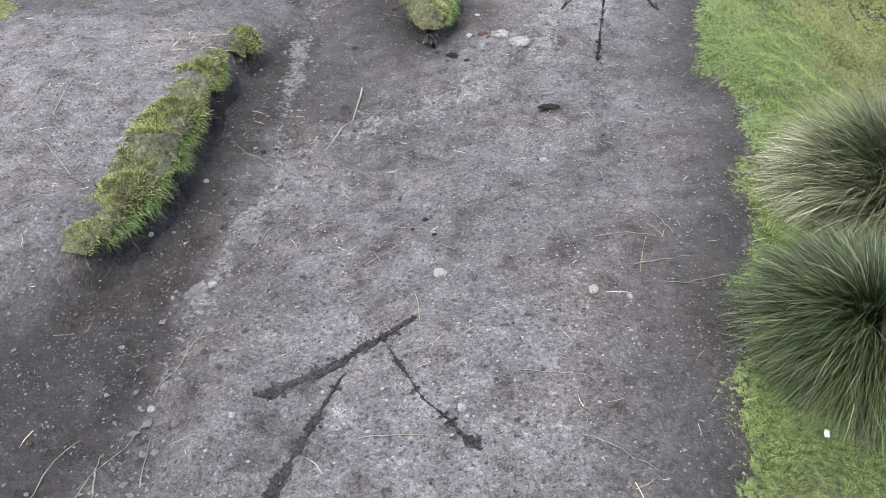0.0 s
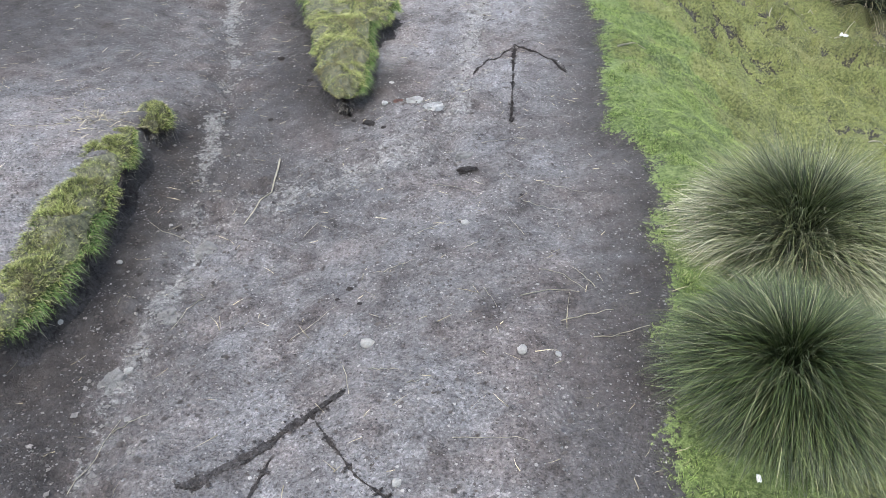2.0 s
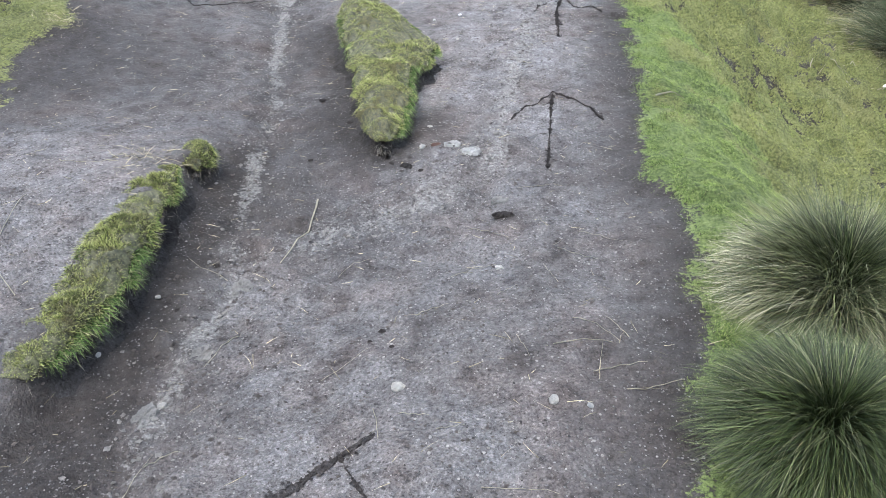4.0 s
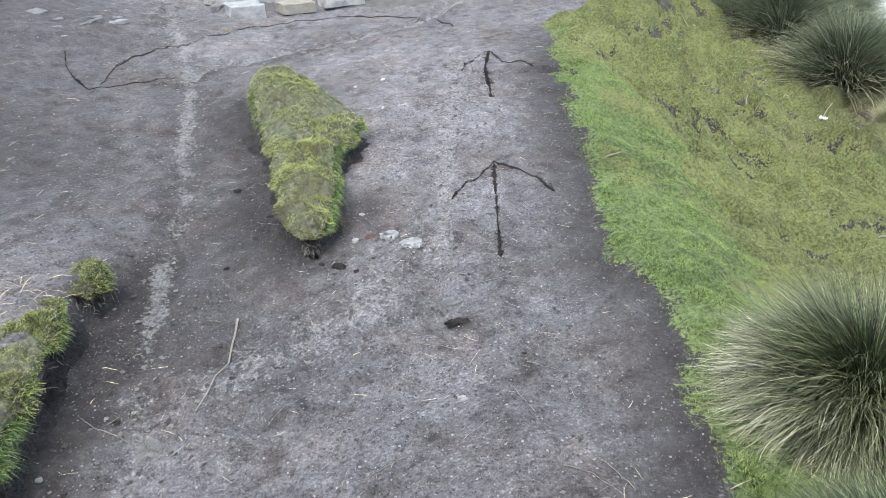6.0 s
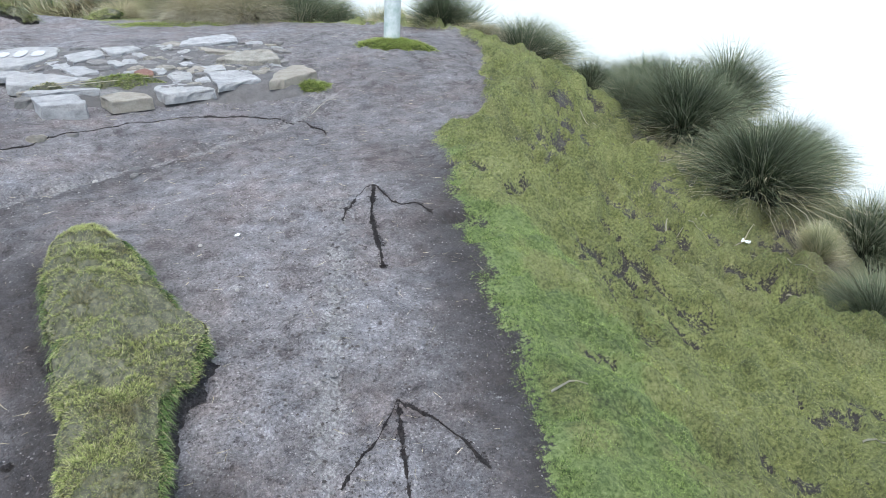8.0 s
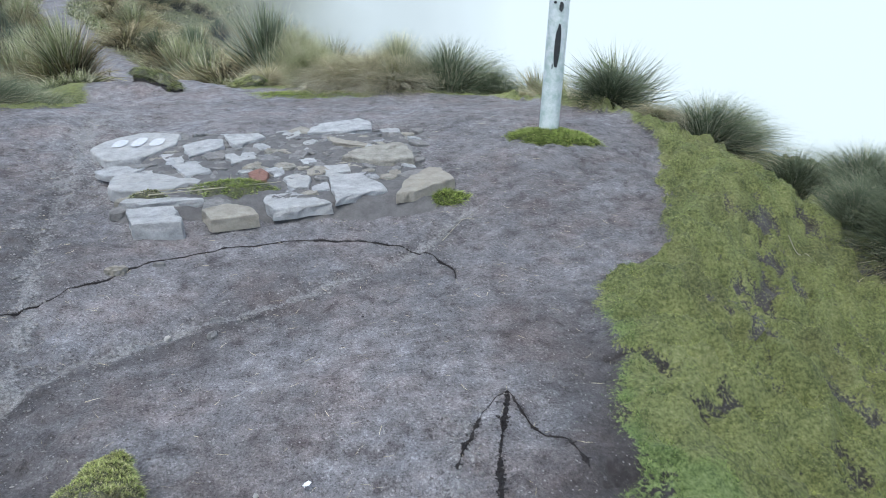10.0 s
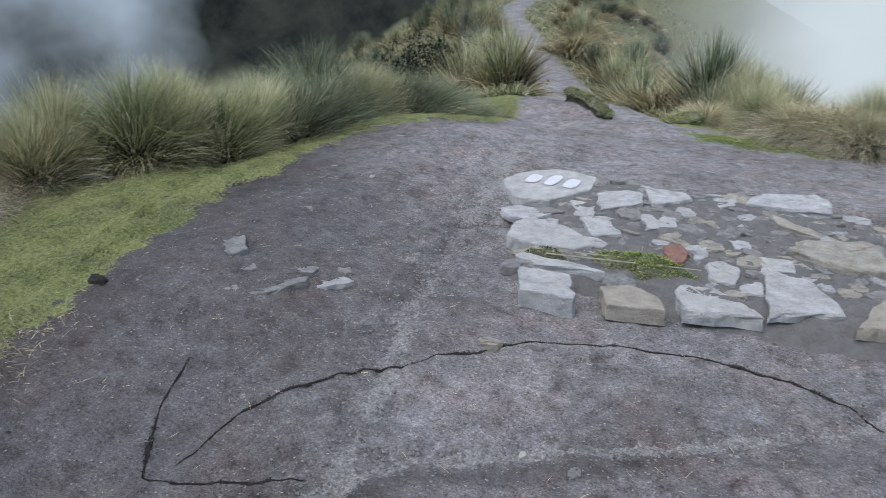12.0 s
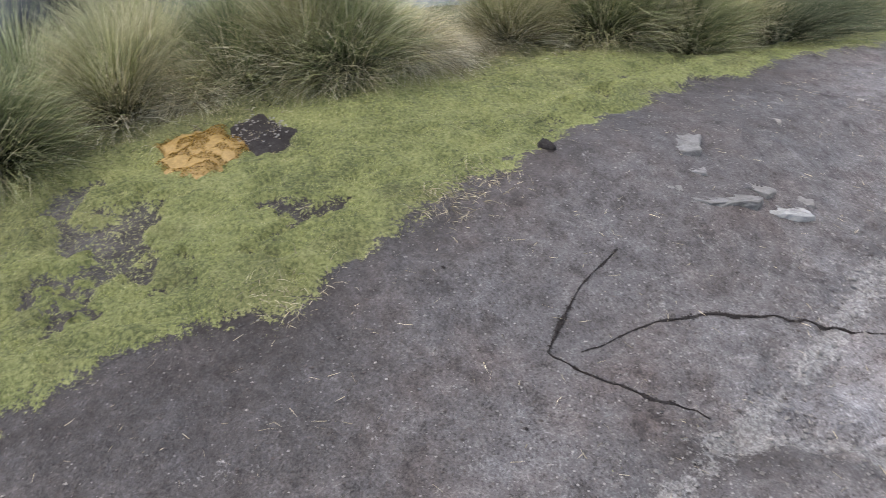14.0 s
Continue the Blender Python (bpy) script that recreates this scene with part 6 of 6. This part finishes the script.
for i, (x0, y0, x1, y1) in enumerate(((-1.12, 7.66, -0.32, 7.86), (-0.65, 7.85, -0.68, 8.02), (-1.2, 7.68, -0.8, 7.78))):
    bm = bmesh.new()
    z = 0.215 + 0.004 * i
    a, b = Vector((0, 0, 0)), Vector((x1 - x0, y1 - y0, 0.0))
    sd = Vector((-b.y, b.x, 0)).normalized() * 0.004
    v = [bm.verts.new(p) for p in (a - sd, a + sd, b + sd * 0.5, b - sd * 0.5, a + Vector((0, 0, 0.007)), b + Vector((0, 0, 0.004)))]
    for f in ((0, 3, 2, 1), (0, 1, 4), (1, 2, 5, 4), (2, 3, 5), (3, 0, 4, 5)):
        bm.faces.new([v[j] for j in f])
    ob = part("dry_stem", bm, STRAW_STEM, None)
    ob.location = (x0, y0, z)
    tagged(ob, "long pale reed stem lying across the paving slabs", "grass stem", "dry stems on the ground")


def litter(x, y, size, seed, label):
    bm = bmesh.new()
    bmesh.ops.create_grid(bm, x_segments=7, y_segments=5, size=1.0)
    for v in bm.verts:
        v.co = Vector((v.co.x * size, v.co.y * size * 0.5, abs(noise.noise(v.co * 1.7 + Vector((seed, 0, 0)))) * size * 1.3))
    bmesh.ops.solidify(bm, geom=bm.faces[:], thickness=0.0015)
    ob = part("litter_scrap", bm, PLASTIC, None, smooth=True)
    ob.location = (x, y, gz(x, y) + 0.02)
    ob.rotation_euler = (0, 0, seed)
    tagged(ob, label, "litter", "scraps of litter in the grass")


litter(1.0, 0.93, 0.010, 1.3, "crumpled white plastic scrap in the grass beside a tussock")
litter(3.57, 5.86, 0.03, 2.2, "small white and dark wrapper among reed stems")
litter(-0.34, 4.45, 0.02, 3.0, "white scrap on the turf island")
litter(0.2, 5.06, 0.015, 4.0, "tiny white scrap on the path")

# ---- gravel and crumbs ----
rng = np.random.default_rng(21)
n = 60000
x, y = spread(rng, n, -3.0, 1.8, 0.3, 9.6)
pal = np.exp(-(np.minimum(np.minimum(line_distance(x, y, RUT), line_distance(x, y, PALE_TRACK)), line_distance(x, y, WASH)) / 0.13) ** 2)
ok = (turf_cover(x, y) < 0.3) & (rng.uniform(0, 1, n) < 0.16 + 0.84 * pal)
x, y, pal = x[ok], y[ok], pal[ok]
size = 0.0026 + 0.009 * rng.uniform(0, 1, len(x)) ** 4.0 * (0.45 + 0.9 * pal)
tagged(new("gravel", crumbs("gravel", PEBBLE, np.stack([x, y, sheet(x, y) + 0.3 * size], 1), size, rng)), "scattered fine pale gravel on the path", "gravel", kind="stuff")
n = 30000
x, y = spread(rng, n, -3.0, 1.8, 0.3, 9.6)
y = np.where(rng.uniform(0, 1, n) < 0.45, 0.3 + 0.5 * (y - 0.3), y)
ok = turf_cover(x, y) < 0.4
x, y = x[ok], y[ok]
near_track = np.exp(-(np.minimum(line_distance(x, y, RUT), line_distance(x, y, PALE_TRACK)) / 0.25) ** 2)
gully = np.exp(-((x + 0.75) / 0.3) ** 2) * (y < 3.4) + np.exp(-((x - 0.0) / 0.4) ** 2 - ((y - 2.85) / 0.3) ** 2) + np.exp(-((x + 0.5) / 0.2) ** 2 - ((y - 3.9) / 0.9) ** 2)
size = 0.0026 + (0.005 + 0.003 * near_track + 0.002 * np.clip(gully, 0, 1)) * rng.uniform(0, 1, len(x)) ** 4.5
tagged(new("soil_crumbs", crumbs("soil_crumbs", CRUMB, np.stack([x, y, sheet(x, y) + 0.3 * size], 1), size, rng)), "dark loose crumbs of trampled soil", "soil crumbs", kind="stuff")
n = 60000
x, y = spread(rng, n, -1.4, 1.25, 0.3, 4.4)
y = 0.3 + 4.1 * ((y - 0.3) / 4.1) ** 1.3
ok = (turf_cover(x, y) < 0.3) & (fbm(x * 3, y * 3, 95, 3) + 0.5 > rng.uniform(0, 0.9, n))
x, y = x[ok], y[ok]
size = 0.0014 + 0.0032 * rng.uniform(0, 1, len(x)) ** 2.2
tagged(new("soil_grit", crumbs("soil_grit", GRIT, np.stack([x, y, sheet(x, y) + 0.25 * size], 1), size, rng)), "fine loose grey grit on the trodden soil", "grit", kind="stuff")
n = 2600
x, y = spread(rng, n, -3.0, 1.8, 0.3, 9.6)
ok = turf_cover(x, y) < 0.5
x, y = x[ok], y[ok]
way, _ = outward(rng, len(x), 82, 93)
tagged(new("chaff", blades("chaff", STRAW, np.stack([x, y, sheet(x, y) + 0.005], 1), way, rng.uniform(0.015, 0.07, len(x)), np.full(len(x), 0.0022), np.zeros(len(x)), 2, rng)), "short broken bits of dry grass on the soil", "chaff", kind="stuff")


# torn roots at the rim of the meadow
for k, (x0, y0, m) in enumerate(((-2.52, 5.40, 260), (-2.30, 4.62, 120), (-2.62, 5.62, 90), (-1.02, 2.66, 90))):
    x, y = rng.normal(x0, 0.07, m), rng.normal(y0, 0.09, m)
    way, _ = outward(rng, m, 40, 95)
    way[:, 0] += 0.4
    tuft = thing("root_tuft", (x0, y0, gz(x0, y0)), "bleached torn grass roots at the broken turf rim", "root tuft", "torn roots at the turf rim")
    part_mesh("root_mat", blades("root_mat", STRAW, np.stack([x, y, sheet(x, y)], 1) - np.array(tuft.location), way, rng.uniform(0.03, 0.09, m), np.full(m, 0.0028), np.full(m, 0.3), 2, rng), tuft)["kind"] = "stuff"


# ---- shrub on the ridge ----
def build_shrub(x, y, seed):
    rng = np.random.default_rng(seed)
    z = gz(x, y)
    ob = thing("shrub", (x, y, z), "dark bare-twigged shrub standing among ridge grass", "shrub")
    n = 150
    way, az = outward(rng, n, 3, 48)
    base = np.stack([0.6 * rng.normal(size=n), 0.6 * rng.normal(size=n), np.full(n, -0.25)], 1)
    length = rng.uniform(0.7, 1.75, n)
    tagged(part_mesh("branch_mass", blades("branch_mass", BARK, base, way, length, np.full(n, 0.05), np.full(n, -0.05), 4, rng), ob), kind="stuff")
    m = 9000
    k = rng.integers(0, n, m)
    s = rng.uniform(0.3, 1.0, m)
    leaf = base[k] + way[k] * (length[k] * s)[:, None] + rng.normal(0, 0.06, (m, 3))
    lw, _ = outward(rng, m, 0, 80)
    tagged(part_mesh("crown", blades("crown", SHRUB_LEAF, leaf, lw, rng.uniform(0.06, 0.14, m), np.full(m, 0.03), np.full(m, 0.1), 1, rng), ob), kind="stuff")


build_shrub(-7.9, 15.9, 5)
build_shrub(-9.3, 16.6, 6)
build_shrub(-6.9, 16.9, 7)
